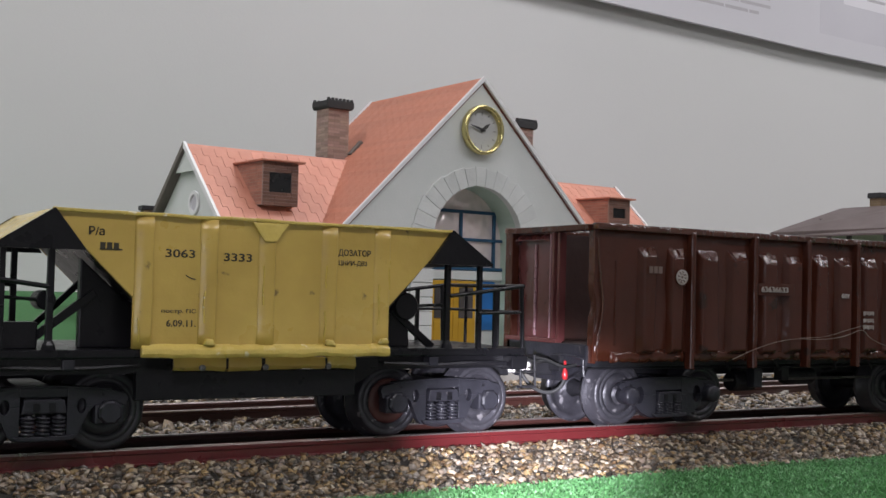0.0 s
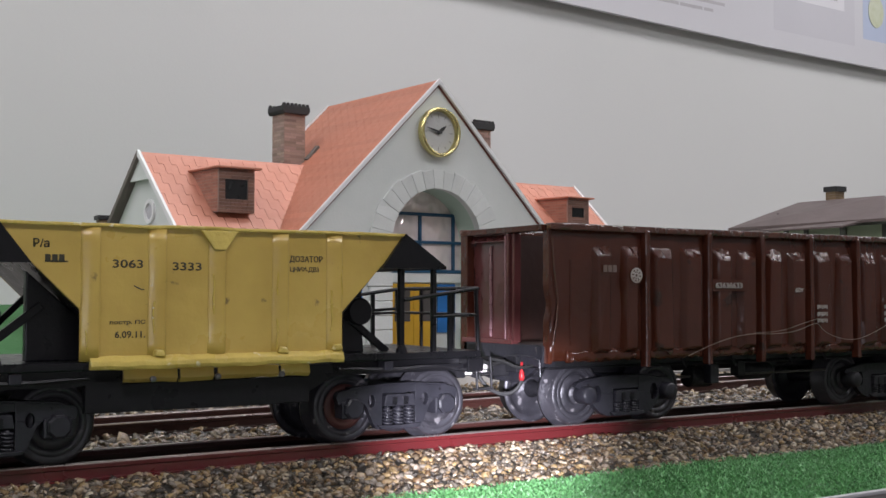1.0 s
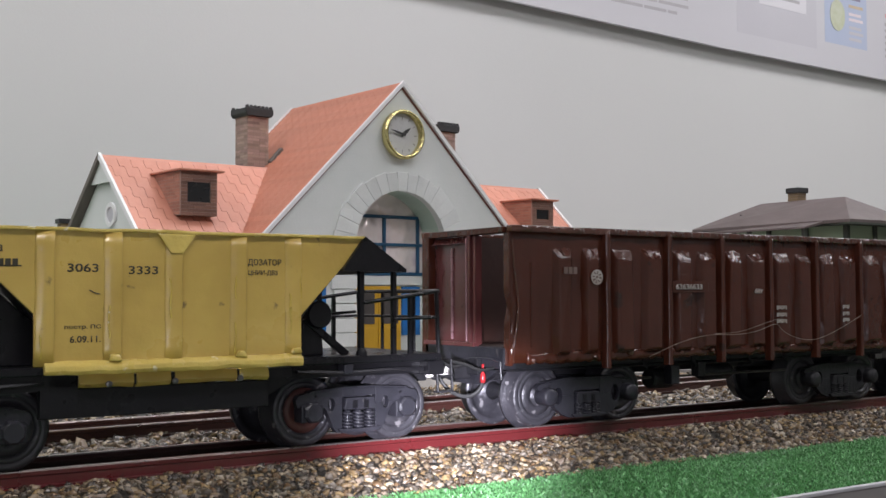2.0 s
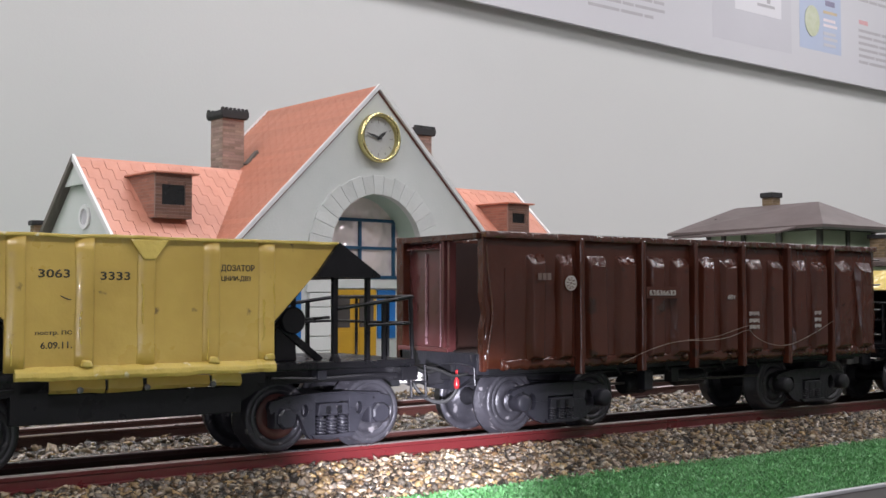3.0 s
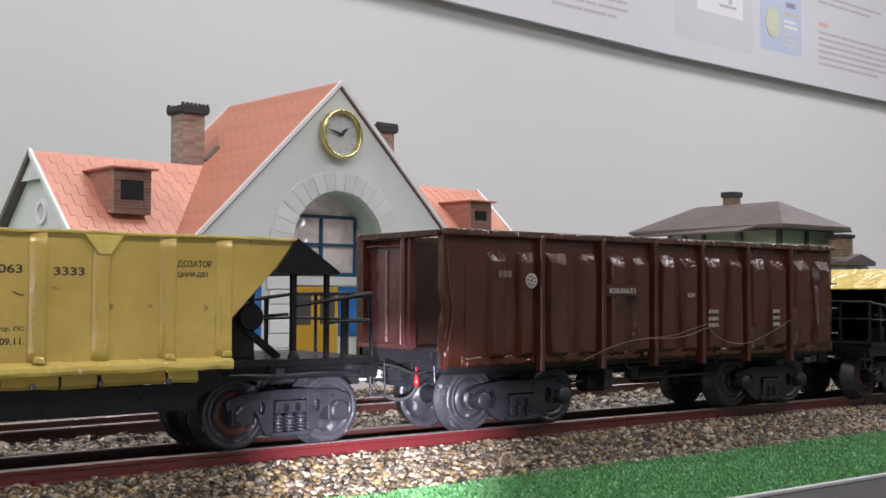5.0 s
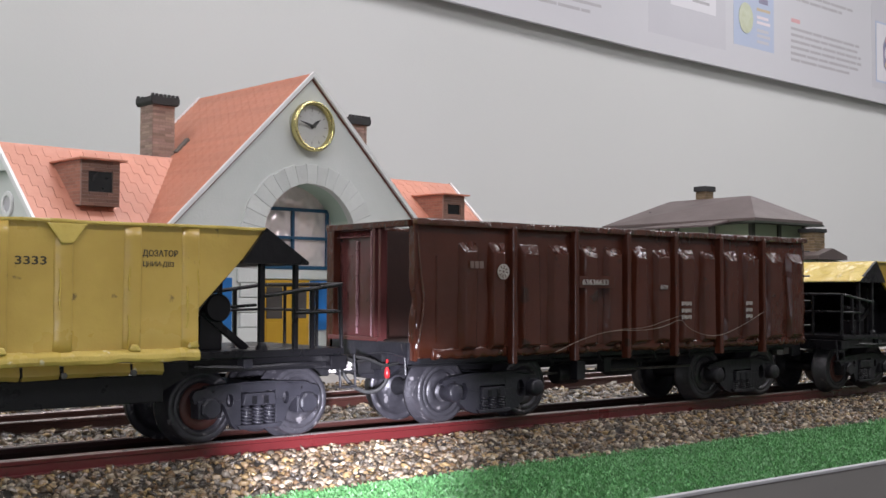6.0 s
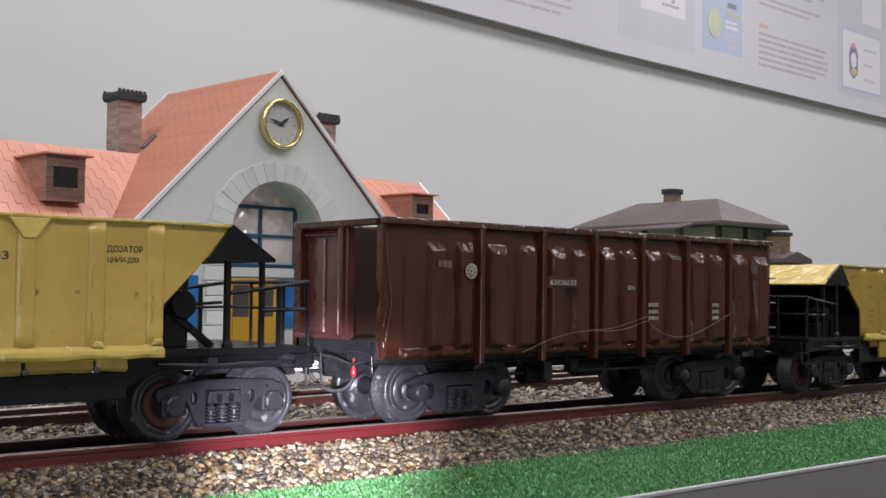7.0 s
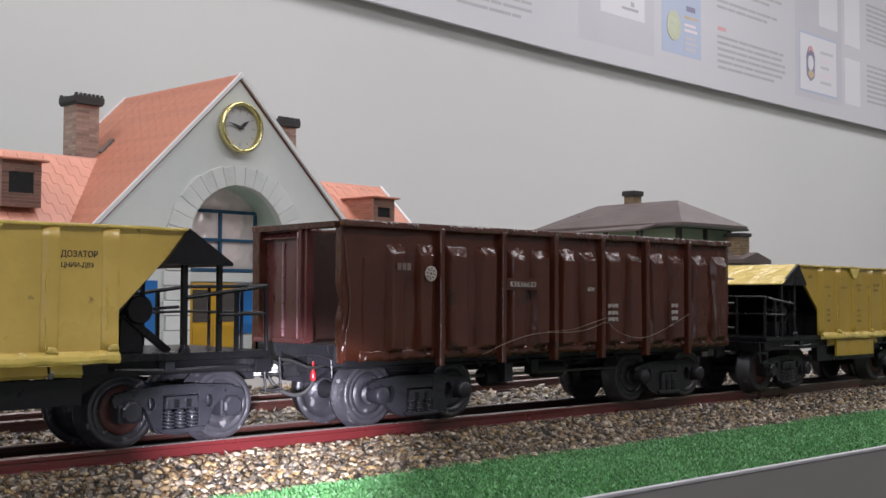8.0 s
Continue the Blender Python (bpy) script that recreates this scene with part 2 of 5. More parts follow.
M["poster_grey"] = material("grey_print", (0.53, 0.52, 0.55), 0.5, 0, (0.505, 0.495, 0.525), 6, 5, 0.7)
M["poster_blue"] = material("pale_blue_print", (0.40, 0.46, 0.60), 0.5, 0, (0.46, 0.50, 0.61), 7, 5, 0.7)
M["poster_white"] = material("white_print", (0.68, 0.665, 0.69), 0.5, 0, (0.65, 0.635, 0.66), 6, 4, 0.5)
M["print_grey"] = material("grey_print_bars", (0.38, 0.365, 0.38), 0.5, 0, (0.46, 0.44, 0.46), 40, 4, 0.8)
M["print_red"] = material("red_print_bars", (0.60, 0.30, 0.31), 0.5, 0, (0.66, 0.42, 0.42), 90, 4, 0.8)
M["print_pink"] = material("pink_print_bars", (0.70, 0.60, 0.62), 0.5, 0, (0.74, 0.68, 0.70), 60, 4, 0.8)
M["print_green"] = material("olive_green_print", (0.43, 0.46, 0.27), 0.5, 0, (0.62, 0.64, 0.55), 22, 4, 0.9)
M["print_yellow"] = material("ochre_print", (0.50, 0.40, 0.25), 0.5, 0, (0.58, 0.47, 0.34), 22, 4, 0.9)
M["print_dark"] = material("dark_blue_print", (0.20, 0.19, 0.29), 0.5, 0, (0.27, 0.24, 0.33), 22, 4, 0.9)
M["alu"] = material("brushed_aluminium_edge", (0.45, 0.45, 0.47), 0.45, 0.3, (0.40, 0.40, 0.42), 30, 4, 0.6)
M["panel"] = material("grey_laminate_panel", (0.185, 0.175, 0.170), 0.42, 0, (0.165, 0.157, 0.152), 5, 5, 0.6, spec=0.4)
M["white_ink"] = material("white_stencil_paint", (0.44, 0.41, 0.38), 0.5, 0, (0.20, 0.14, 0.12), 200, 5, 0.8)
M["faded_ink"] = material("faded_grey_stencil_paint", (0.15, 0.105, 0.09), 0.5, 0, (0.09, 0.05, 0.04), 160, 5, 0.8)
M["black_ink"] = material("black_stencil_paint", (0.03, 0.026, 0.018), 0.5, 0, (0.06, 0.05, 0.025), 160, 5, 0.8)
M["brown_ink"] = material("faded_brown_stencil_paint", (0.13, 0.085, 0.03), 0.5, 0, (0.30, 0.20, 0.045), 220, 5, 0.9)
# glossy weld yellow; its pale specks are painted glints
M["weld"] = material("glinting_yellow_weld", (0.60, 0.44, 0.10), 0.16, 0, (0.50, 0.36, 0.07), 120, 5, 0.8, 0.6, 260, (0.62, 0.56, 0.40), 160, 0.62, coat=0.5)
M["red"] = material("bright_red_plastic", (0.30, 0.016, 0.02), 0.3, 0, (0.36, 0.015, 0.02), 60, 4, 0.5)
M["rubber"] = material("black_rubber", (0.014, 0.014, 0.015), 0.6, 0, (0.022, 0.022, 0.023), 60, 4, 0.5)
M["rod"] = material("greasy_steel_rod", (0.13, 0.125, 0.12), 0.35, 0.6, (0.07, 0.065, 0.065), 90, 5, 0.7, 0.3, 250)
M["thread"] = material("pale_loose_thread", (0.24, 0.19, 0.155), 0.7, 0, (0.13, 0.09, 0.07), 120, 4, 0.6)


# ---------------------------------------------------------------- mesh helpers
def thing(name, label, category, group="", m=None, kind=""):
    ob = new(name)
    ob.empty_display_size = 0.02
    if m is not None:
        ob.matrix_world = m
    return tagged(ob, label, category, group, kind)


def part(name, bm, mat, parent=None, label="", smooth=False):
    me = bpy.data.meshes.new(name)
    bmesh.ops.recalc_face_normals(bm, faces=bm.faces)
    if smooth:
        for f in bm.faces:
            f.smooth = True
    bm.to_mesh(me)
    bm.free()
    me.materials.append(M[mat])
    ob = new(name, me)
    if parent is not None:
        ob.parent = parent
    return tagged(ob, label)


def share(name, src, parent, m):
    """A further piece on the mesh of src."""
    ob = new(name, src.data)
    ob.parent = parent
    ob.matrix_basis = m
    return ob


def box(a, b, bevel=0.0, bm=None):
    own = bmesh.new()
    bmesh.ops.create_cube(own, size=1)
    for v in own.verts:
        v.co = Vector([a[i] + (b[i] - a[i]) * (v.co[i] + 0.5) for i in range(3)])
    if bevel:
        bmesh.ops.bevel(own, geom=own.edges[:], offset=bevel, segments=2, affect="EDGES", profile=0.6)
    return join(bm, own)


def join(bm, own):
    if bm is None:
        return own
    me = bpy.data.meshes.new("tmp")
    own.to_mesh(me)
    own.free()
    bm.from_mesh(me)
    bpy.data.meshes.remove(me)
    return bm


def dented(bm, amount, scale, cut=0.008, seed=0.0):
    """Cuts long edges up and pushes the points about, as on hand-bent sheet."""
    for _ in range(5):
        long = [e for e in bm.edges if e.calc_length() > cut]
        if not long:
            break
        bmesh.ops.subdivide_edges(bm, edges=long, cuts=1, use_grid_fill=False)
    bmesh.ops.triangulate(bm, faces=[f for f in bm.faces if len(f.verts) > 4])
    for v in bm.verts:
        p = v.co * scale
        v.co += amount * Vector((0.4 * noise.noise(p + Vector((seed, 0, 7))), noise.noise(p + Vector((3, seed, 0))), noise.noise(p + Vector((0, 5, seed)))))
    return bm


def prism(points, axis, lo, hi, bevel=0.0, bm=None):
    """An outline in the plane across axis, drawn out from lo to hi. For "y" the outline is (x, z), for "x" (y, z), for "z" (x, y)."""
    own = bmesh.new()

    def at(p, s):
        return {"y": (p[0], s, p[1]), "x": (s, p[0], p[1]), "z": (p[0], p[1], s)}[axis]
    low = [own.verts.new(at(p, lo)) for p in points]
    top = [own.verts.new(at(p, hi)) for p in points]
    own.faces.new(low)
    own.faces.new(top[::-1])
    k = len(points)
    for i in range(k):
        own.faces.new((low[i], top[i], top[(i + 1) % k], low[(i + 1) % k]))
    bmesh.ops.recalc_face_normals(own, faces=own.faces)
    if bevel:
        sharp = [e for e in own.edges if len(e.link_faces) == 2 and e.calc_face_angle(0) > 0.5]
        bmesh.ops.bevel(own, geom=sharp, offset=bevel, segments=2, affect="EDGES", profile=0.6)
    return join(bm, own)


def lathe(profile, m, steps=32, bm=None):
    """Turns (radius, along) round the z axis of the pose m."""
    own = bmesh.new()
    rings = []
    for r, h in profile:
        if r < 1e-6:
            rings.append([own.verts.new(m @ Vector((0, 0, h)))])
        else:
            rings.append([own.verts.new(m @ Vector((r * math.cos(2 * math.pi * i / steps), r * math.sin(2 * math.pi * i / steps), h))) for i in range(steps)])
    for a, b in zip(rings, rings[1:]):
        for i in range(steps):
            j = (i + 1) % steps
            q = [a[i % len(a)], a[j % len(a)], b[j % len(b)], b[i % len(b)]]
            q = list(dict.fromkeys(q))
            if len(q) > 2:
                own.faces.new(q)
    bmesh.ops.recalc_face_normals(own, faces=own.faces)
    return join(bm, own)


def rod(a, b, r, steps=8, bm=None):
    a, b = Vector(a), Vector(b)
    turn = (b - a).to_track_quat("Z", "Y").to_matrix().to_4x4()
    d = (b - a).length
    return lathe([(0, 0), (r, 0), (r, d), (0, d)], Matrix.Translation(a) @ turn, steps, bm)


def tube(points, r, steps=6, bm=None, rounds=3):
    """A bent tube through points, rounded off."""
    pts = [Vector(p) for p in points]
    for _ in range(rounds):
        cut = [pts[0]]
        for p, q in zip(pts, pts[1:]):
            cut += [p.lerp(q, 0.25), p.lerp(q, 0.75)]
        pts = cut + [pts[-1]]
    own = bmesh.new()
    rings = []
    for i, p in enumerate(pts):
        d = (pts[min(i + 1, len(pts) - 1)] - pts[max(i - 1, 0)]).normalized()
        q = d.to_track_quat("Z", "Y").to_matrix()
        rings.append([own.verts.new(p + q @ Vector((r * math.cos(2 * math.pi * k / steps), r * math.sin(2 * math.pi * k / steps), 0))) for k in range(steps)])
    for a, b in zip(rings, rings[1:]):
        for k in range(steps):
            own.faces.new((a[k], a[(k + 1) % steps], b[(k + 1) % steps], b[k]))
    own.faces.new(rings[0])
    own.faces.new(rings[-1][::-1])
    return join(bm, own)


def lettering(text, x, y, z, height, mat, parent, width=None, name="lettering"):
    """Flat letters that stand in the plane across y, with their lower left corner at x, z."""
    cu = bpy.data.curves.new("tmp", "FONT")
    cu.body, cu.size, cu.extrude, cu.offset, cu.resolution_u = text, 1.0, 0.0, 0.014, 3
    ob = new("tmp", cu)
    me = bpy.data.meshes.new_from_object(ob.evaluated_get(bpy.context.evaluated_depsgraph_get()))
    bpy.data.objects.remove(ob)
    bm = bmesh.new()
    bm.from_mesh(me)
    bpy.data.meshes.remove(me)
    if not bm.verts:
        bm.free()
        return None
    x0, x1 = min(v.co.x for v in bm.verts), max(v.co.x for v in bm.verts)
    y0, y1 = min(v.co.y for v in bm.verts), max(v.co.y for v in bm.verts)
    s = height / (y1 - y0)
    sx = width / (x1 - x0) if width else s
    for v in bm.verts:
        v.co = Vector((x + (v.co.x - x0) * sx, y, z + (v.co.y - y0) * s))
    ext = bmesh.ops.extrude_face_region(bm, geom=bm.faces[:])
    for v in ext["geom"]:
        if isinstance(v, bmesh.types.BMVert):
            v.co.y += 0.0006
    return part(name, bm, mat, parent)


def bars(rows, y, mat, parent, name="lettering", depth=0.0006):
    """Plain strokes (x0, x1, z0, z1) of writing that cannot be read."""
    bm = None
    for x0, x1, z0, z1 in rows:
        bm = box((x0, y, z0), (x1, y + depth, z1), 0, bm)
    return part(name, bm, mat, parent)


# ---------------------------------------------------------------- the room
WALL = pose(0, 1.70, 0, 0, 0, 3.0)


def structure(name, bm, mat, label, m=None):
    ob = part(name, bm, mat)
    if m is not None:
        ob.matrix_world = m
    return tagged(ob, label, name.split("_")[0], "", "structure")


structure("wall_north", box((-5, 0, -0.92), (8.2, 0.15, 2.10)), "wall", "light grey painted gallery wall behind the layout", WALL)
structure("wall_south", box((-5, -4.15, -0.92), (8, -4.0, 2.10)), "wall", "light grey painted gallery wall")
structure("wall_west", box((-5.15, -4.15, -0.92), (-5.0, 1.6, 2.10)), "wall", "light grey painted gallery wall")
structure("wall_east", box((8.0, -4.15, -0.92), (8.15, 2.5, 2.10)), "wall", "light grey painted gallery wall")
structure("ceiling", box((-5.2, -4.2, 2.10), (8.3, 2.6, 2.2)), "ceiling", "plain white gallery ceiling")
structure("floor", box((-5.2, -4.2, -0.98), (8.3, 2.6, -0.92)), "floor", "grey gallery floor")


# ---------------------------------------------------------------- the layout's table and its ground
def bend(x):
    """How far the winding track has swung off its straight middle."""
    if x < 0.1:
        return -(x - 0.1) ** 2 / 40
    if x < 0.45:
        return 0.0
    return (x - 0.45) ** 2 / 28 if x < 1.3 else 0.0258 + (x - 1.3) * 0.06


def second(x):
    """The straight second track, which runs apart from the first."""
    return 0.238 + 0.085 * x


def platform(x):
    return second(x) + 0.30


table = thing("exhibition_table", "grey laminate exhibition table with an aluminium edge strip", "table")
EDGE = -0.2365
part("table_board", box((-4.5, EDGE + 0.0045, -0.07), (7.5, 1.35, -0.024)), "panel", table)
part("edge_strip", box((-4.5, EDGE - 0.001, -0.0190), (7.5, EDGE + 0.004, -0.0165), 0.0006), "alu", table, "pale brushed aluminium edge strip")
part("front_panel", box((-4.5, EDGE - 0.0002, -0.45), (7.5, EDGE + 0.003, -0.0192)), "panel", table, "dark grey laminate front panel")
part("plinth", box((-4.5, EDGE + 0.05, -0.92), (7.5, 1.3, -0.0702)), "panel", table)


def ground_z(x, y):
    """Turf by the edge, a low ballast bank, a platform, and a rise towards the wall."""
    z = -0.018
    p = platform(x)
    if y > p:
        z += 0.038 * min(1, (y - p) / 0.05)
    if y > 1.0:
        s = min(1, (y - 1.0) / 0.65)
        z += 0.078 * s * s * (3 - 2 * s)
    return z


def sheet(name, x0, x1, nx, ys, f, mat, label, category, kind):
    bm = bmesh.new()
    rows = []
    for k, y in enumerate(ys):
        rows.append([])
        for i in range(nx + 1):
            x = x0 + (x1 - x0) * i / nx
            yy = min(y, 1.72 + x * math.tan(radians(3)) + 0.001 * k)    # it ends just inside the wall
            rows[-1].append(bm.verts.new((x, yy, f(x, yy))))
    for a, b in zip(rows, rows[1:]):
        for i in range(nx):
            bm.faces.new((a[i], a[i + 1], b[i + 1], b[i]))
    ob = part(name, bm, mat, None, "", True)
    return tagged(ob, label, category, "", kind)


ys = [EDGE + 0.004, -0.2, -0.15, -0.1, -0.05, 0, 0.1, 0.2, 0.3, 0.4, 0.42, 0.44, 0.46, 0.48, 0.5, 0.6, 0.8, 1.0] + [1.0 + 0.06 * i for i in range(1, 12)] + [1.75, 1.9, 2.15]
front = [y for y in ys if y <= 0.4]
sheet("ground", -4.5, 7.5, 120, front, ground_z, "turf", "green flocked turf ground of the model layout", "ground", "structure")
sheet("pavement", -4.5, 7.5, 120, [0.4] + [y for y in ys if 0.4 < y <= 1.0], ground_z, "paving", "grey sanded station forecourt of the model layout", "pavement", "structure")
# unseen stretch, made grey so that no green bounces onto the wall
sheet("pavement", 0.4, 7.5, 80, [y for y in ys if y >= 1.0], ground_z, "paving", "unseen grey rise behind the station, added to keep green light off the wall", "pavement", "structure")
sheet("meadow", -4.5, 0.4, 60, [y for y in ys if y >= 1.0], ground_z, "far_grass", "green meadow sheet rising towards the wall", "ground", "structure")
rng = np.random.default_rng(7)


def bed_z(x, y):
    """The glued ballast bank under the two tracks."""
    d = y - bend(x)
    if d < 0.02:
        return -0.0195 + 0.0135 * max(0, min(1, (d + 0.068) / 0.080))
    return -0.006


bm = bmesh.new()
cols = []
for i in range(241):
    x = -2.0 + 5.5 * i / 240
    cols.append([bm.verts.new((x, bend(x) + d, bed_z(x, bend(x) + d) + 0.0004)) for d in (-0.070, -0.04, -0.02, 0.0, 0.02, 0.06, 0.1, 0.2)] + [bm.verts.new((x, platform(x) + e, -0.0056)) for e in (-0.16, -0.04, 0.02)])
for a, b in zip(cols, cols[1:]):
    for j in range(10):
        bm.faces.new((a[j], b[j], b[j + 1], a[j + 1]))
tagged(part("ballast_bed", bm, "bed", None, "", True), "dark glued gravel bed under the model tracks", "ballast", "", "structure")


def pebbles(name, count, area, size, seed, label, round_steps=1):
    """Rounded stones scattered over a strip that follows the track: area is x0, x1 and the strip's two sides."""
    r = np.random.default_rng(seed)
    ico = bmesh.new()
    bmesh.ops.create_icosphere(ico, subdivisions=round_steps, radius=1)
    base = np.array([v.co[:] for v in ico.verts])
    tris = np.array([[v.index for v in f.verts] for f in ico.faces])
    ico.free()
    x0, x1, d0, d1 = area
    verts, faces = [], []
    nb = len(base)
    for k in range(count):
        x, d = r.uniform(x0, x1), r.uniform(d0, d1)
        s = size * r.uniform(0.5, 1.0) * r.uniform(0.9, 1.7) * np.array([r.uniform(0.8, 1.35), r.uniform(0.75, 1.15), r.uniform(0.5, 0.85)])
        lump = 1 + 0.12 * np.sin(base @ r.normal(0, 1.6, 3) + r.uniform(0, 6))[:, None] + 0.10 * r.normal(0, 1, (nb, 1))
        a, b, c = r.uniform(0, 6.28), r.normal(0, 0.35), r.normal(0, 0.35)
        ca, sa = math.cos(a), math.sin(a)
        p = base * lump * s
        p = np.c_[p[:, 0] * ca - p[:, 1] * sa, p[:, 0] * sa + p[:, 1] * ca, p[:, 2] + b * p[:, 0] + c * p[:, 1]]
        y = bend(x) + d
        z = bed_z(x, y) + size * r.uniform(0.05, 0.65)
        if d < -0.06:
            z -= 0.0005
        p += np.array([x, y, z])
        verts.append(p)
        faces.append(tris + k * nb)
    me = bpy.data.meshes.new(name)
    me.from_pydata(np.concatenate(verts).tolist(), [], np.concatenate(faces).tolist())
    me.polygons.foreach_set("use_smooth", [True] * len(me.polygons))
    me.materials.append(M["stone"])
    return tagged(new(name, me), label, "gravel", "", "stuff")


pebbles("ballast_stones", 12500, (-0.62, 1.10, -0.072, 0.030), 0.0027, 3, "brown and grey rounded pebbles glued along the red rail")
pebbles("ballast_stones", 3200, (1.10, 2.6, -0.072, 0.030), 0.0036, 4, "brown and grey rounded pebbles along the far rail stretch")
pebbles("ballast_stones", 5200, (-0.45, 1.5, 0.105, 0.27), 0.0038, 5, "brown and grey pebbles between the two tracks")
pebbles("ballast_stones", 3600, (-0.35, 1.7, 0.27, 0.56), 0.0044, 6, "brown and grey pebbles in and behind the second track")
pebbles("ballast_stones", 900, (-0.55, 1.3, 0.042, 0.088), 0.0036, 8, "dark pebbles between the rails under the wagons")


def fibres(count, area, seed):
    r = np.random.default_rng(seed)
    x = r.uniform(area[0], area[1], count)
    y0 = np.array([bend(v) for v in x]) - 0.066 + 0.010 * np.sin(x * 17) * np.sin(x * 5.3 + 1) + r.normal(0, 0.003, count)
    y = EDGE + 0.005 + (y0 - EDGE - 0.005) * r.uniform(0, 1, count)
    a = r.uniform(0, 6.28, count)
    w, h = r.uniform(0.0007, 0.0016, count), r.uniform(0.0008, 0.0030, count)
    lean, la = r.uniform(0, 0.0032, count), r.uniform(0, 6.28, count)
    v = np.empty((count, 3, 3))
    v[:, 0] = np.c_[x - w * np.cos(a), y - w * np.sin(a), np.full(count, -0.0182)]
    v[:, 1] = np.c_[x + w * np.cos(a), y + w * np.sin(a), np.full(count, -0.0182)]
    v[:, 2] = np.c_[x + lean * np.cos(la), y + lean * np.sin(la), -0.018 + h]
    me = bpy.data.meshes.new("turf_fibres")
    me.from_pydata(v.reshape(-1, 3).tolist(), [], np.arange(count * 3).reshape(-1, 3).tolist())
    me.materials.append(M["blade"])
    return tagged(new("turf_fibres", me), "short bright green flock fibres beside the ballast", "turf", "", "stuff")


fibres(95000, (-0.35, 1.25), 11)
fibres(26000, (1.25, 2.8), 12)


# ---------------------------------------------------------------- tracks
def track(name, line, label, near_mat, x0=-1.6, x1=3.4):
    t = thing(name, label, "railway track", "model tracks")
    n = 100
    # the far rail is dark brown on both tracks
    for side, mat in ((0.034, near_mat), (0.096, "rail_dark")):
        for nm, prof, mm in (("rail", [(-0.0048, -0.0050), (0.0048, -0.0050), (0.0048, -0.0034), (0.0024, -0.0028), (0.0022, 0.0030), (0.0030, 0.0036), (0.0030, 0.0062), (-0.0030, 0.0062), (-0.0030, 0.0036), (-0.0022, 0.0030), (-0.0024, -0.0028), (-0.0048, -0.0034)], mat),
                             ("rail_head", [(-0.0030, 0.0062), (0.0030, 0.0062), (0.0026, 0.0072), (-0.0026, 0.0072)], "rail_head")):
            b = bmesh.new()
            rings = []
            for i in range(n + 1):
                x = x0 + (x1 - x0) * i / n
                rings.append([b.verts.new((x, line(x) + side + p, z)) for p, z in prof])
            for r0, r1 in zip(rings, rings[1:]):
                for k in range(len(prof)):
                    b.faces.new((r0[k], r1[k], r1[(k + 1) % len(prof)], r0[(k + 1) % len(prof)]))
            part(nm, b, mm, t)
    first = None
    x = -0.66
    while x < 2.2:
        m = pose(x, line(x) + 0.065, -0.0062)
        if first is None:
            first = part("sleeper", box((-0.0055, -0.046, -0.004), (0.0055, 0.046, 0.0012), 0.0006), "sleeper", t)
            first.matrix_basis = m
        else:
            share("sleeper", first, t, m)
        x += 0.034
    return t


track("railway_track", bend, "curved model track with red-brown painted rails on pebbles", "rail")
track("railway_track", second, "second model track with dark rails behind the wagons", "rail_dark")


# ---------------------------------------------------------------- rolling stock
WHEEL = [(0, -0.004), (0.0075, -0.004), (0.009, -0.001), (0.0140, -0.0002), (0.0150, 0.0010), (0.0158, 0.0010), (0.0166, -0.0015), (0.0198, -0.0018), (0.0202, -0.0010), (0.0206, -0.0018), (0.0235, -0.0015), (0.0248, 0.0), (0.0255, 0.011), (0.0282, 0.012), (0.0282, 0.0148), (0.0245, 0.0155), (0.0222, 0.0140), (0.0205, 0.0105), (0.0125, 0.0095), (0.0100, 0.0140), (0.004, 0.0150), (0, 0.0150)]


AXLE_Z = 0.0347


def wheelset(parent, x, mat, near_disc):
    """Two wheels, each with a disc in it, and the axle; the wheels' outer faces are near y 0.026 and 0.104."""
    for y, turn in ((0.026, -90), (0.104, 90)):
        at = pose(x, y, AXLE_Z, turn) @ Matrix.Diagonal((1.085, 1.085, 1, 1))
        w = part("wheel", lathe(WHEEL, at, 44), mat, parent, "", True)
        disc = lathe([(0.0160, 0.0006), (0.0150, -0.0012), (0.0085, -0.0022), (0.0082, -0.0002)], at, 32)
        part("wheel_disc", disc, near_disc, w, "reddish primed wheel disc" if near_disc == "primer" else "", True)
    part("axle", lathe([(0.0085, 0), (0.0095, 0.008), (0.0062, 0.016), (0.0058, 0.035), (0.0062, 0.054), (0.0095, 0.062), (0.0085, 0.070)], pose(x, 0.030, AXLE_Z, -90), 20), "bogie_black", parent, "", True)


def spring_nest(fr, x, y0, z, low, high, mat):
    """Three coil springs side by side."""
    turns = 5
    step = (high - low) / turns
    for k in (-0.0097, 0.0, 0.0097):
        bm = None
        for i in range(turns):
            bm = lathe([(0.0030, -0.38 * step), (0.0043, -0.30 * step), (0.0047, 0), (0.0043, 0.30 * step), (0.0030, 0.38 * step)], pose(x + k, y0 + 0.0012, z + low + step * (i + 0.5), 6, 5, 0), 16, bm)
        bm = rod((x + k, y0 + 0.0012, z + low - 0.001), (x + k, y0 + 0.0012, z + high + 0.001), 0.0026, 10, bm)
        part("coil_spring", bm, mat, fr, "", True)


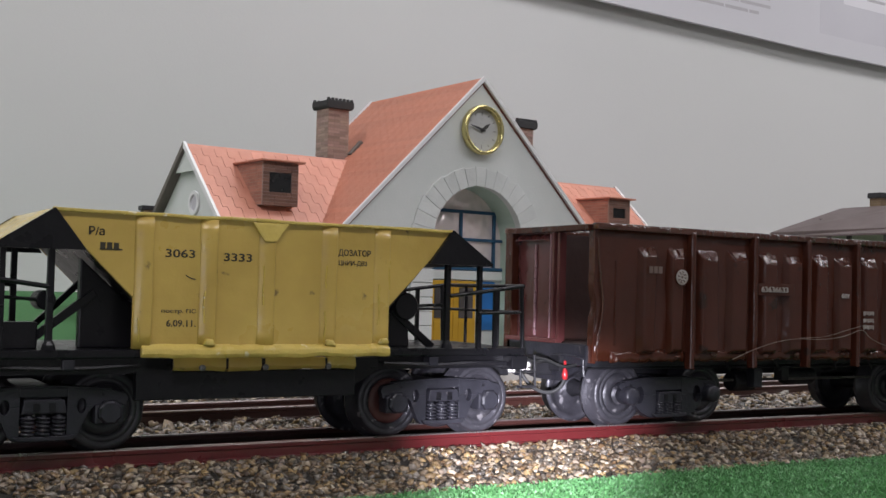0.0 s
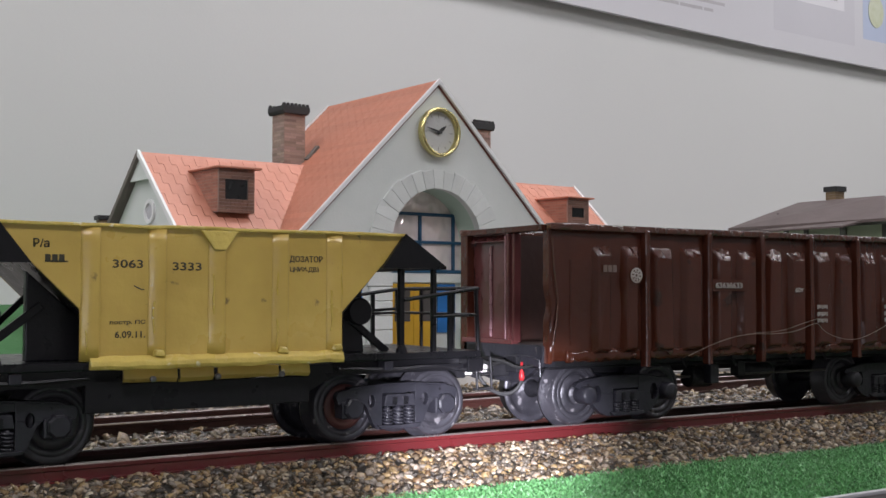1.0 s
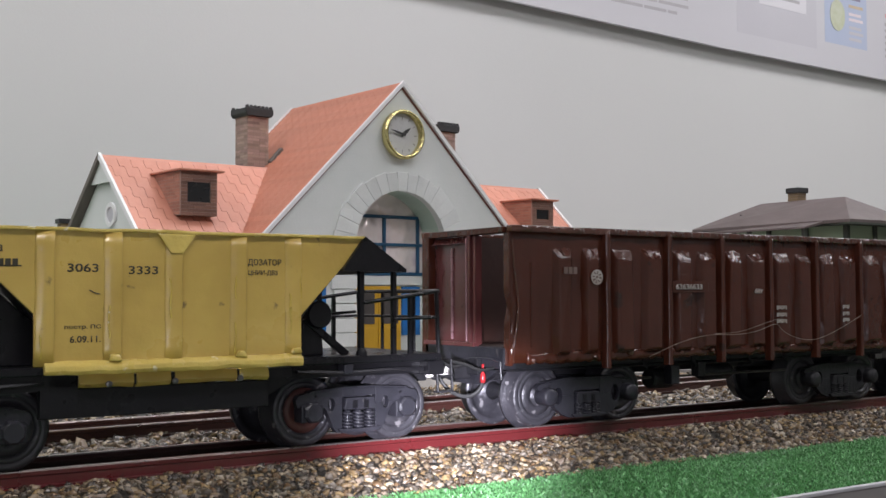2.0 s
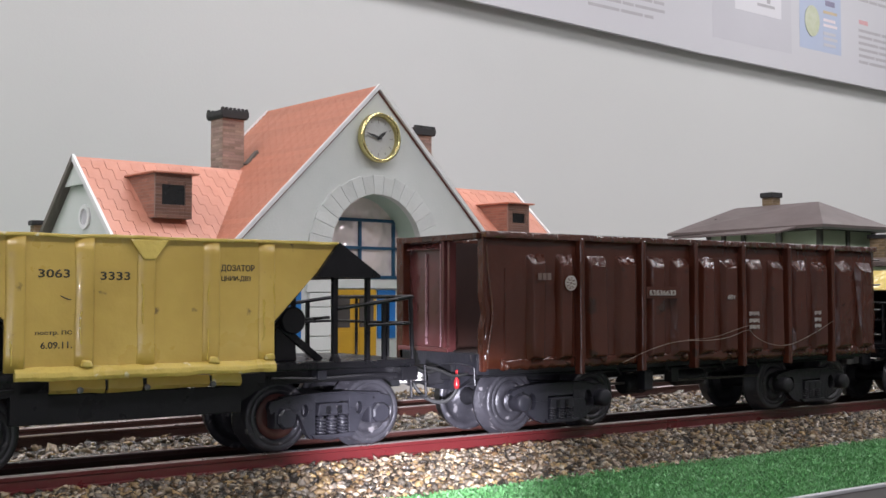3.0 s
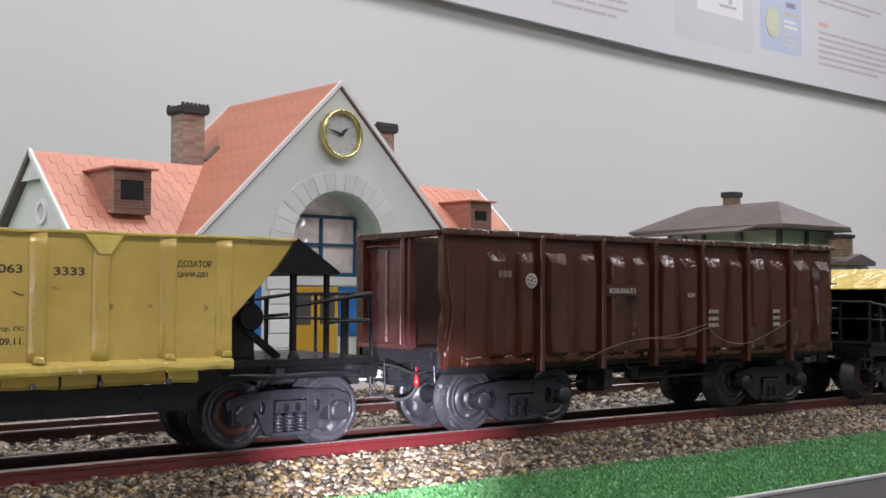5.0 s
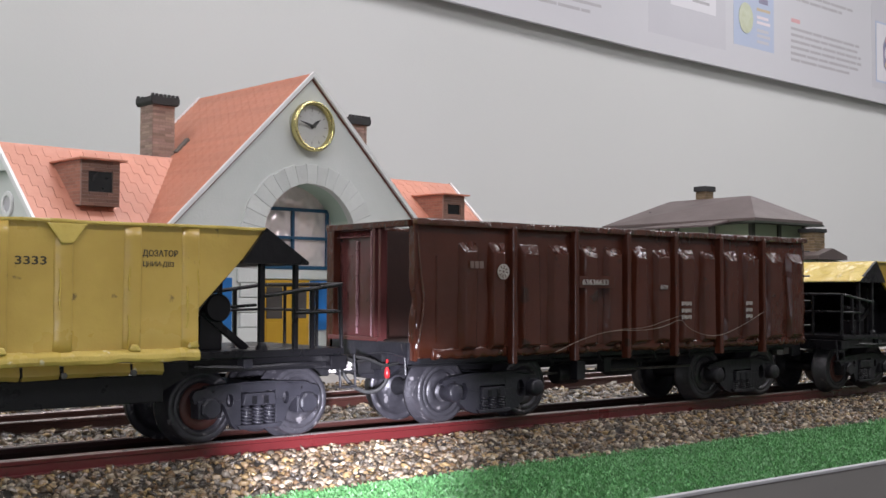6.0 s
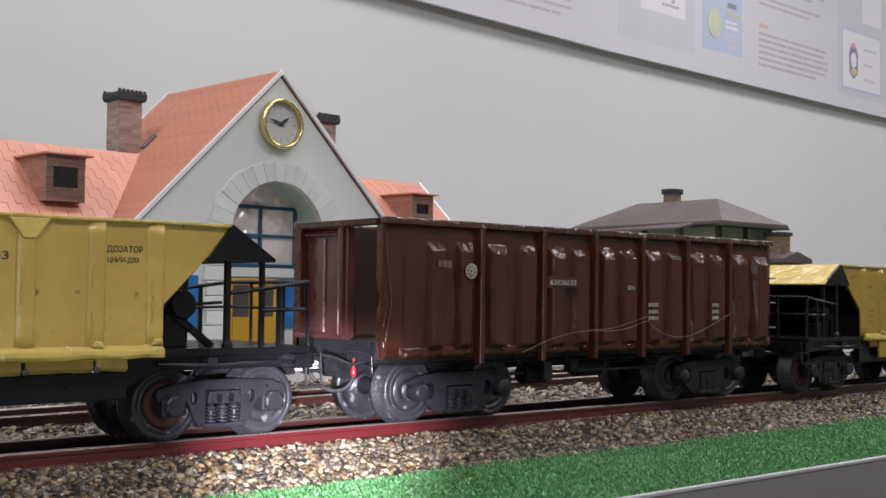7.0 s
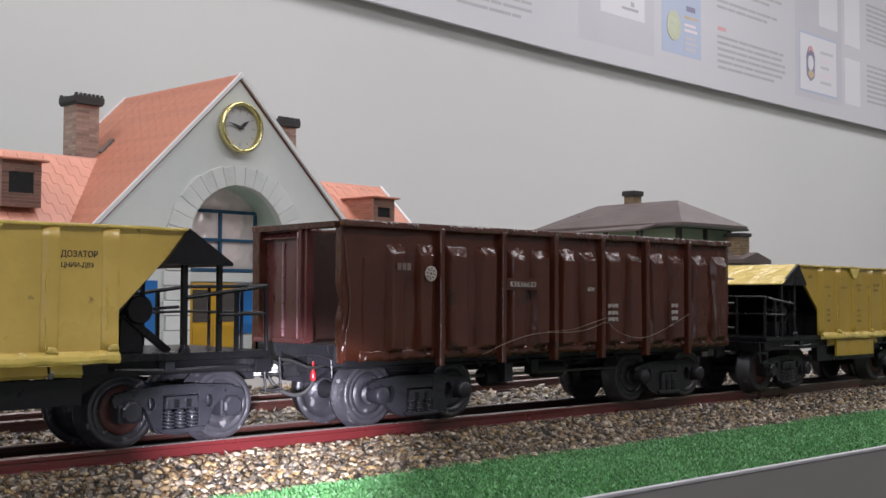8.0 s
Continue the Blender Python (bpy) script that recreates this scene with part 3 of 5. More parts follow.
def bogie(parent, x, span, mat, wheel_mat, disc, arched=False):
    """A cast two-axle bogie. The plain kind has level arms over boxy axle ends, the arched one swan-neck arms over round caps."""
    h, z, o = span / 2, AXLE_Z, 0.0148
    for sx in (-h, h):
        wheelset(parent, x + sx, wheel_mat, disc if sx < 0 else wheel_mat)
    if arched:
        top, plank, nest, bolster = 0.0138, -0.0202, (-0.0170, -0.0060), 0.0022
        hx, rx, ry, hz = 0.0330, 0.0046, 0.0074, -0.0004
    else:
        top, plank, nest, bolster = 0.0164, -0.0178, (-0.0142, -0.0016), 0.0090
        hx, rx, ry, hz = 0.0240, 0.0030, 0.0048, 0.0042
    half = [(hx - rx * math.cos(a), ry * math.sin(a)) for a in [math.pi * i / 8 for i in range(9)]]
    over, under = [(a, hz + b) for a, b in half], [(a, hz - b) for a, b in half[::-1]]
    if arched:
        upper = [(o, top), (o, hz), *over, (h - 0.0085, hz), (h - 0.0060, 0.0040), (h + 0.0065, 0.0046), (h + 0.0098, 0.0072), (h + 0.0068, 0.0104), (h - 0.0050, 0.0114), (h - 0.0190, top)]
        lower = [(o, hz), (o, plank), (0.0215, plank + 0.0004), (0.0300, -0.0165), (h - 0.0105, -0.0110), (h - 0.0072, -0.0055), (h - 0.0066, hz), *under]
    else:
        upper = [(o, top), (o, hz), *over, (h + 0.0118, hz), (h + 0.0130, 0.0085), (h + 0.0112, 0.0122), (h + 0.0030, 0.0140), (h - 0.0150, top - 0.0012)]
        lower = [(o, hz), (o, plank), (0.0190, plank + 0.0003), (0.0222, -0.0140), (h - 0.0130, 0.0002), (h - 0.0100, 0.0030), (h + 0.0118, 0.0030), (h + 0.0118, hz), *under]
    for near in (True, False):
        y0, y1 = (0.0135, 0.0195) if near else (0.1105, 0.1165)
        out, face = (y0, -90) if near else (y1, 90)
        bm = box((x - o - 0.0001, y0 + 0.0002, z + bolster + 0.0012), (x + o + 0.0001, y1, z + top - 0.0001), 0.0006)
        for q in (-1, 1):
            for outline in (upper, lower):
                bm = prism([(x + q * a, z + b) for a, b in outline], "y", y0, y1, 0.0004, bm)
        fr = part("side_frame", bm, mat, parent)
        rim = [(h + 0.002, 0.0141 if not arched else 0.0109), (h - 0.0150 if not arched else h - 0.019, top - 0.0010 if not arched else top), (0.012, top)]
        line = [(x - a, z + b) for a, b in rim] + [(x + a, z + b) for a, b in rim[::-1]]
        part("top_flange", prism(line + [(a, b + 0.0012) for a, b in line[::-1]], "y", y0 - 0.0013, y1 + 0.0013, 0.0004), mat, fr)
        part("spring_plate", dented(prism([(x - 0.0195, z + plank + 0.0035), (x + 0.0195, z + plank + 0.0035), (x + 0.0165, z + plank), (x - 0.0165, z + plank)], "y", y0 - 0.0028, y1 + 0.004, 0.0008), 0.0006, 160, 0.02), mat, fr)
        part("bolster_end", prism([(x - 0.0142, z + bolster - 0.0092), (x + 0.0142, z + bolster - 0.0092), (x + 0.0125, z + bolster), (x - 0.0125, z + bolster)], "y", y0 - 0.0024, y1 + 0.010, 0.001), mat, fr)
        # two black patches on the face paint the shade of open slots
        for k in (-0.0050, 0.0050):
            part("bolster_slot_shade", box((x + k - 0.0021, y0 - 0.0029, z + bolster - 0.0082), (x + k + 0.0021, y0 - 0.0022, z + bolster - 0.0020), 0.0003), "black", fr)
        spring_nest(fr, x, y0, z, *nest, mat)
        for s in (-1, 1):
            ax = x + s * h
            if arched:
                part("axle_box", lathe([(0, -0.0088), (0.0062, -0.0088), (0.0076, -0.0074), (0.0079, -0.0040), (0.0079, 0.0060), (0.0066, 0.0080)], pose(ax, out, z - 0.0004, face), 26), mat, fr, "", True)
            else:
                part("axle_box", lathe([(0, -0.0064), (0.0066, -0.0064), (0.0082, -0.0050), (0.0085, 0.0), (0.0085, 0.006)], pose(ax, out, z - 0.0004, face, 0, 0) @ pose(0, 0, 0, 0, 0, 22.5), 8), mat, fr)
                part("axle_box_lug", box((ax - 0.0094, y0 - 0.0026, z - 0.0080), (ax + 0.0094, y1 + 0.004, z + 0.0050), 0.0012), mat, fr)
            part("frame_pin", lathe([(0, -0.0005), (0.0011, -0.0005), (0.0011, 0.001), (0, 0.001)], pose(x + s * (h - 0.004), out, z + (0.0112 if not arched else 0.0082), face), 10), "black", fr)
    part("bogie_bolster", box((x - 0.011, 0.02, 0.037), (x + 0.011, 0.11, 0.050), 0.001), mat, parent)
    for s in (-1, 1):
        part("brake_shoe", prism([(x + s * (h - 0.0310), z - 0.010), (x + s * (h - 0.0285), z - 0.010), (x + s * (h - 0.0270), z + 0.004), (x + s * (h - 0.0300), z + 0.012), (x + s * (h - 0.0325), z + 0.004)], "y", 0.0275, 0.0365, 0.0006), "bogie_black", parent)


def coupler(parent, x, way):
    """A knuckle coupler with its draft box."""
    part("draft_box", box((min(x, x + way * 0.018), 0.052, 0.050), (max(x, x + way * 0.018), 0.078, 0.066), 0.0015), "bogie_black", parent)
    k = [(0.0, 0.056), (0.020, 0.056), (0.030, 0.050), (0.036, 0.054), (0.034, 0.062), (0.030, 0.064), (0.036, 0.072), (0.030, 0.078), (0.018, 0.072), (0.0, 0.072)]
    part("coupler_head", prism([(x + way * (0.010 + a), b) for a, b in k], "z", 0.052, 0.063, 0.001), "rod", parent, "greasy steel coupler head")


def hopper(label, m, numbers, dx=0.0):
    """A ballast hopper with sloped black ends, little end roofs over its platforms and open railings; x runs along it, the middle at 0."""
    t = thing("hopper_wagon", label, "wagon", "ballast hoppers", m)
    W = 0.130
    # the unnumbered hopper takes the yellow with its dimmer light painted in
    paint = "yellow" if numbers else "yellow_shaded"
    side = [(-0.148, 0.1655), (-0.148, 0.162), (-0.0870, 0.102), (-0.0870, 0.0730), (0.0940, 0.0730), (0.0940, 0.105), (0.1495, 0.162), (0.1495, 0.1655)]
    for y in (0.0, W - 0.003):
        near = y == 0
        sw = part("side_wall", prism(side, "y", y, y + 0.003, 0.0006), paint, t)
        o, d = (y, -1) if near else (y + 0.003, 1)
        for i, x in enumerate((-0.0870, -0.0425, 0.0, 0.0480, 0.0915)):
            prof = [(x - 0.0086, 0.0), (x - 0.0068, 0.0006), (x - 0.0046, 0.0014), (x - 0.0020, 0.0019), (x + 0.0028, 0.0021), (x + 0.0041, 0.0018), (x + 0.0046, 0.0), (x + 0.0046, -0.001), (x - 0.0086, -0.001)]
            rib = prism([(a, o + d * b) for a, b in prof], "z", 0.0765, 0.1652)
            rb = part("rib", dented(rib, 0.0004, 70, 0.014, x * 7), paint, sw)
            for f in rb.data.polygons:
                f.use_smooth = abs(f.normal.z) < 0.5
        if near:
            # short weld beads beside the ribs, added for the bright streaks there
            for i, x in enumerate((-0.0915, -0.0470, -0.0044, 0.0436, 0.0436, 0.0871, 0.0871, 0.0950)):
                low = 0.0810 + 0.0130 * ((i * 5) % 4)
                bead = tube([(x + 0.0005 * math.sin(k * 1.7 + i), o + d * 0.0014, low + 0.0055 * k) for k in range(4 + i % 3)], 0.0007)
                part("weld_glint_bead", dented(bead, 0.0006, 160, 0.02, x * 17), "weld", sw, "", True)
        g = [(-0.0145, 0.1648), (-0.0046, 0.1510), (0.0040, 0.1510), (0.0140, 0.1648)]
        part("gusset", prism(g, "y", min(o + d * 0.0005, o + d * 0.0030), max(o + d * 0.0005, o + d * 0.0030), 0.0012), "yellow_worn", sw, "dented yellow gusset plate")
        bmr = box((-0.1490, min(o, o + d * 0.0026), 0.1648), (0.1500, max(o, o + d * 0.0026), 0.1672), 0.0008)
        part("top_rim", dented(bmr, 0.0006, 45), "yellow_worn", sw, "scuffed yellow top rim")
        fl = prism([(min(o, o) + d * q, z) for q, z in [(0, 0.0800), (0.0022, 0.0790), (0.0048, 0.0766), (0.0052, 0.0735), (0.0042, 0.0708), (0.0, 0.0708)]], "x", -0.0895, 0.0960, 0.0008)
        part("bottom_flange", dented(fl, 0.0009, 75), "yellow_worn", sw, "dented and chipped yellow lower flange")
        if near:
            for x, z in ((-0.0425, 0.079), (0.048, 0.079), (0.0915, 0.080)):
                part("weld_foot", dented(prism([(x - 0.0052, z - 0.0005), (x + 0.0042, z - 0.0005), (x + 0.0026, z + 0.0042), (x - 0.0034, z + 0.0046)], "y", -0.0046, -0.0005, 0.0014), 0.0012, 170, 0.004, x * 9), "yellow_worn", sw, "", True)
    for s, x0, x1, xt in ((-1, -0.0860, -0.0860, -0.1470), (1, 0.0930, 0.0930, 0.1490)):
        lo = [(x0, 0.076), (x0, 0.103), (xt, 0.165), (xt + s * 0.0022, 0.1645), (x0 + s * 0.0022, 0.1022), (x0 + s * 0.0022, 0.076)]
        part("sloped_end", prism(lo, "y", 0.0030, W - 0.003), "black", t, "black sloping hopper end")
        tip = xt + s * 0.0375
        part("end_roof", prism([(xt - s * 0.001, 0.1672), (tip, 0.1425), (tip, 0.1412), (xt - s * 0.001, 0.1658)], "y", -0.003, W + 0.003), "yellow_worn", t, "yellow sheet end roof with a black underside")
        part("end_roof_lining", prism([(xt, 0.1652), (tip - s * 0.0006, 0.1409), (tip - s * 0.0006, 0.1400), (xt, 0.1642)], "y", -0.0028, W + 0.0028), "black", t)
        for y in (-0.0036, W + 0.0001):
            part("end_roof_cheek", prism([(xt + s * 0.0005, 0.1671), (tip - s * 0.0002, 0.1424), (tip - s * 0.0004, 0.1402), (xt - s * 0.020, 0.1405)], "y", y, y + 0.0035), "black", t)
        for y in (0.002, W - 0.006):
            part("roof_post", box((xt + s * 0.0005 - 0.0022, y, 0.0760), (xt + s * 0.0005 + 0.0022, y + 0.004, 0.160), 0.0005), "black", t)
            part("roof_post", box((xt + s * 0.0300 - 0.0018, y, 0.0760), (xt + s * 0.0300 + 0.0018, y + 0.004, 0.146), 0.0005), "black", t)
            part("post_foot", lathe([(0, 0), (0.0048, 0), (0.0040, 0.0035), (0.0025, 0.006), (0, 0.006)], pose(xt + s * 0.0005, y + 0.001, 0.0758), 12), "black", t)
        part("platform", box((min(x0, xt + s * 0.072), -0.001, 0.0705), (max(x0, xt + s * 0.072), W + 0.001, 0.0762), 0.001), "black", t)
        part("end_sill", box((min(xt + s * 0.060, xt + s * 0.075), 0.0, 0.0590), (max(xt + s * 0.060, xt + s * 0.075), W, 0.0704), 0.001), "black", t)
        xr = xt + s * 0.071
        for y in (0.002, W - 0.004):
            part("railing_post", rod((xr, y, 0.076), (xr + s * -0.002, y, 0.1255), 0.0017), "black", t)
            part("railing_post", box((xr - s * 0.026 - 0.0016, y, 0.0762), (xr - s * 0.026 + 0.0016, y + 0.003, 0.121), 0.0004), "black", t)
            part("hand_rail", rod((xt + s * 0.002, y, 0.1165), (xr, y, 0.1255), 0.0016), "black", t)
            part("middle_rail", rod((xt + s * 0.029, y, 0.1035), (xr, y, 0.1045), 0.0012), "black", t)
        for y in (0.038, 0.088):
            part("railing_post", rod((xr, y, 0.076), (xr, y, 0.1250), 0.0014), "black", t)
        part("hand_rail", rod((xr, 0.002, 0.1255), (xr, W - 0.002, 0.1255), 0.0016), "black", t)
        part("middle_rail", rod((xr, 0.002, 0.1045), (xr, W - 0.002, 0.1045), 0.0012), "black", t)
        drum, drum_x = (0.0105, xt - s * 0.0280) if s > 0 else (0.0064, xt)
        part("air_cylinder", lathe([(0, 0), (0.90 * drum, 0), (drum, 0.0012), (drum, 0.020), (0.88 * drum, 0.022), (0, 0.022)], pose(drum_x, 0.016, 0.1075, -90), 28), "black", t, "round black brake drum", False)
        part("drum_rod", rod((drum_x, 0.018, 0.1075), (drum_x + s * 0.032, 0.018, 0.1095), 0.0012), "black", t)
        bracket = [(-0.1245, 0.0762), (x0, 0.0762), (x0, 0.1010), (-0.1245, 0.1360)] if s < 0 else [(xt - s * 0.041, 0.0762), (xt - s * 0.022, 0.0762), (xt - s * 0.024, 0.1000), (xt - s * 0.040, 0.1020)]
        part("drum_bracket", prism(bracket, "y", 0.022, 0.030, 0.001), "black", t)
        part("brace", box((-0.0028, 0, 0), (0.0028, 0.004, 0.046 if s > 0 else 0.060), 0.0005), "black", t).matrix_basis = pose(xt - s * 0.0020 if s > 0 else xt - 0.015, 0.020, 0.0762, 0, -s * 52, 0)
        part("brace", box((-0.0022, 0, 0), (0.0022, 0.004, 0.070), 0.0005), "black", t).matrix_basis = pose(xt + s * 0.0020, 0.100, 0.0762, 0, -s * 45, 0)
        part("step_side", rod((xr - s * 0.002, 0.002, 0.0705), (xr - s * 0.002, 0.000, 0.0455), 0.0011), "bogie_black", t)
        part("step_side", rod((xr + s * 0.012, 0.002, 0.0705), (xr + s * 0.012, 0.000, 0.0455), 0.0011), "bogie_black", t)
        part("step_tread", box((min(xr - s * 0.002, xr + s * 0.012), -0.002, 0.0445), (max(xr - s * 0.002, xr + s * 0.012), 0.006, 0.0460)), "bogie_black", t)
        part("step_tread", box((min(xr - s * 0.002, xr + s * 0.012), -0.002, 0.0570), (max(xr - s * 0.002, xr + s * 0.012), 0.006, 0.0582)), "bogie_black", t)
        bogie(t, s * 0.150 + 0.0035, 0.083, "bogie" if numbers else "bogie_black", "wheel" if s > 0 and numbers else "wheel_dark", "primer")
        coupler(t, xt + s * 0.075, s)
        part("valve", box((xt - s * 0.012 - 0.004, 0.0, 0.0628), (xt - s * 0.012 + 0.004, 0.010, 0.0702), 0.001), "bogie", t)
        part("pipe", tube([(x0 + s * 0.002, 0.004, 0.0655), (xt - s * 0.01, 0.002, 0.0630), (xt + s * 0.03, 0.004, 0.0650), (xr, 0.010, 0.0630)], 0.0018), "bogie_black", t)
    part("control_box", box((-0.177, 0.010, 0.0762), (-0.153, 0.026, 0.0935), 0.001), "black", t)
    for y in (0.008, W - 0.012):
        part("side_sill", box((-0.0900, y, 0.0415), (0.0740, y + 0.004, 0.0610), 0.0008), "black", t)
        part("sill_end", prism([(0.0740, 0.0610), (0.0740, 0.0480), (0.0960, 0.0600), (0.215, 0.0600), (0.215, 0.0704), (0.0740, 0.0704)], "y", y + 0.0045, y + 0.0085), "black", t)
        part("sill_end", prism([(-0.0900, 0.0610), (-0.0900, 0.0430), (-0.0660, 0.0430), (-0.066, 0.0704), (-0.215, 0.0704), (-0.215, 0.0600), (-0.096, 0.0600)], "y", y - 0.004, y - 0.0002), "black", t)
    cuts = [(-0.0655, -0.028), (-0.026, -0.002), (0.001, 0.047), (0.049, 0.0715)]
    for i, (a, b) in enumerate(cuts):
        part("chute_panel", dented(prism([(0.0035, 0.0705), (0.0015, 0.0640), (0.0045, 0.0612), (0.0080, 0.0612), (0.0080, 0.0705)], "x", a, b, 0.0006), 0.0012, 70), "yellow" if i != 3 else "yellow_worn", t)
    part("chute_panel", prism([(W - 0.0035, 0.0705), (W - 0.0015, 0.0640), (W - 0.0045, 0.0612), (W - 0.0080, 0.0612), (W - 0.0080, 0.0705)], "x", -0.0655, 0.0715, 0.0006), "yellow", t)
    for x in (-0.046, 0.0, 0.0485):
        part("bolt", lathe([(0, 0), (0.0022, 0), (0.0022, 0.002), (0, 0.0024)], pose(x, 0.0018, 0.0635, 90), 10), "rod", t)
    part("load_floor", box((-0.084, 0.004, 0.0625), (0.091, W - 0.004, 0.0695)), "black", t)
    ink = -0.0003
    if numbers:
        lettering("Р/а", -0.1255, ink, 0.1505, 0.0058, "black_ink", t)
        bars([(-0.1180 + i * 0.0044, -0.1180 + i * 0.0044 + 0.0034, 0.1412, 0.1462) for i in range(3)] + [(-0.1182, -0.1035, 0.1412, 0.1422)], ink, "black_ink", t)
        lettering("3063", -0.0745, ink, 0.1380, 0.0056, "black_ink", t, 0.0205)
        lettering("3333", -0.0335, ink, 0.1368, 0.0056, "black_ink", t, 0.0205)
        lettering("ДОЗАТОР", 0.0535, ink, 0.1430, 0.0056, "black_ink", t, 0.0265)
        lettering("ЦНИИ-ДВ3", 0.0540, ink, 0.1362, 0.0043, "black_ink", t, 0.0230)
        lettering("постр. ПС", -0.0760, ink, 0.1000, 0.0034, "black_ink", t, 0.0240)
        lettering("6.09.11.", -0.0725, ink, 0.0915, 0.0046, "black_ink", t, 0.0205)
        part("scratch", tube([(-0.0600, -0.0002, 0.1262), (-0.0560, -0.0004, 0.1240), (-0.0530, -0.0002, 0.1236)], 0.0004), "black_ink", t)
    else:
        rows = []
        for x, z, w in ((-0.075, 0.1375, 0.012), (-0.034, 0.1370, 0.014), (-0.068, 0.1260, 0.006), (-0.072, 0.107, 0.010), (-0.072, 0.101, 0.010), (-0.072, 0.093, 0.010), (-0.118, 0.150, 0.010), (0.010, 0.141, 0.012), (0.012, 0.134, 0.010), (0.010, 0.106, 0.008), (0.010, 0.099, 0.009), (0.006, 0.092, 0.016), (0.055, 0.141, 0.02), (0.055, 0.134, 0.016)):
            rows += [(x + i * 0.0034, x + i * 0.0034 + 0.0021, z + 0.0004 * (i % 2), z + 0.0030 + 0.0004 * (i % 3)) for i in range(int(w / 0.0034) + 1)]
        bars(rows, ink, "brown_ink", t)
        part("chute_door", dented(box((-0.050, -0.0020, 0.0480), (0.052, 0.0010, 0.0690), 0.0006), 0.0010, 60, 0.010), "yellow_shaded", t, "dented yellow chute door")
        part("end_screen", prism([(-0.0890, 0.0763), (-0.0890, 0.1010), (-0.1480, 0.1400), (-0.1830, 0.1395), (-0.2180, 0.1240), (-0.2180, 0.0763)], "y", W - 0.010, W - 0.0075), "black", t, "black sheet behind the platform")
    return t


hopper("yellow ballast hopper wagon with black ends and chipped paint", pose(-0.290, 0, 0, 0, 0, 0.4), True)
hopper("yellow ballast hopper wagon with unreadable black stencils", pose(0.820, 0.0, -0.0010, 0, 0.1, 2.5) @ Matrix.Diagonal((1, 1, 0.95, 1)), False)


def bulge(z):
    """The knock that the near upright edges have taken."""
    return math.exp(-((z - 0.112) / 0.0085) ** 2)


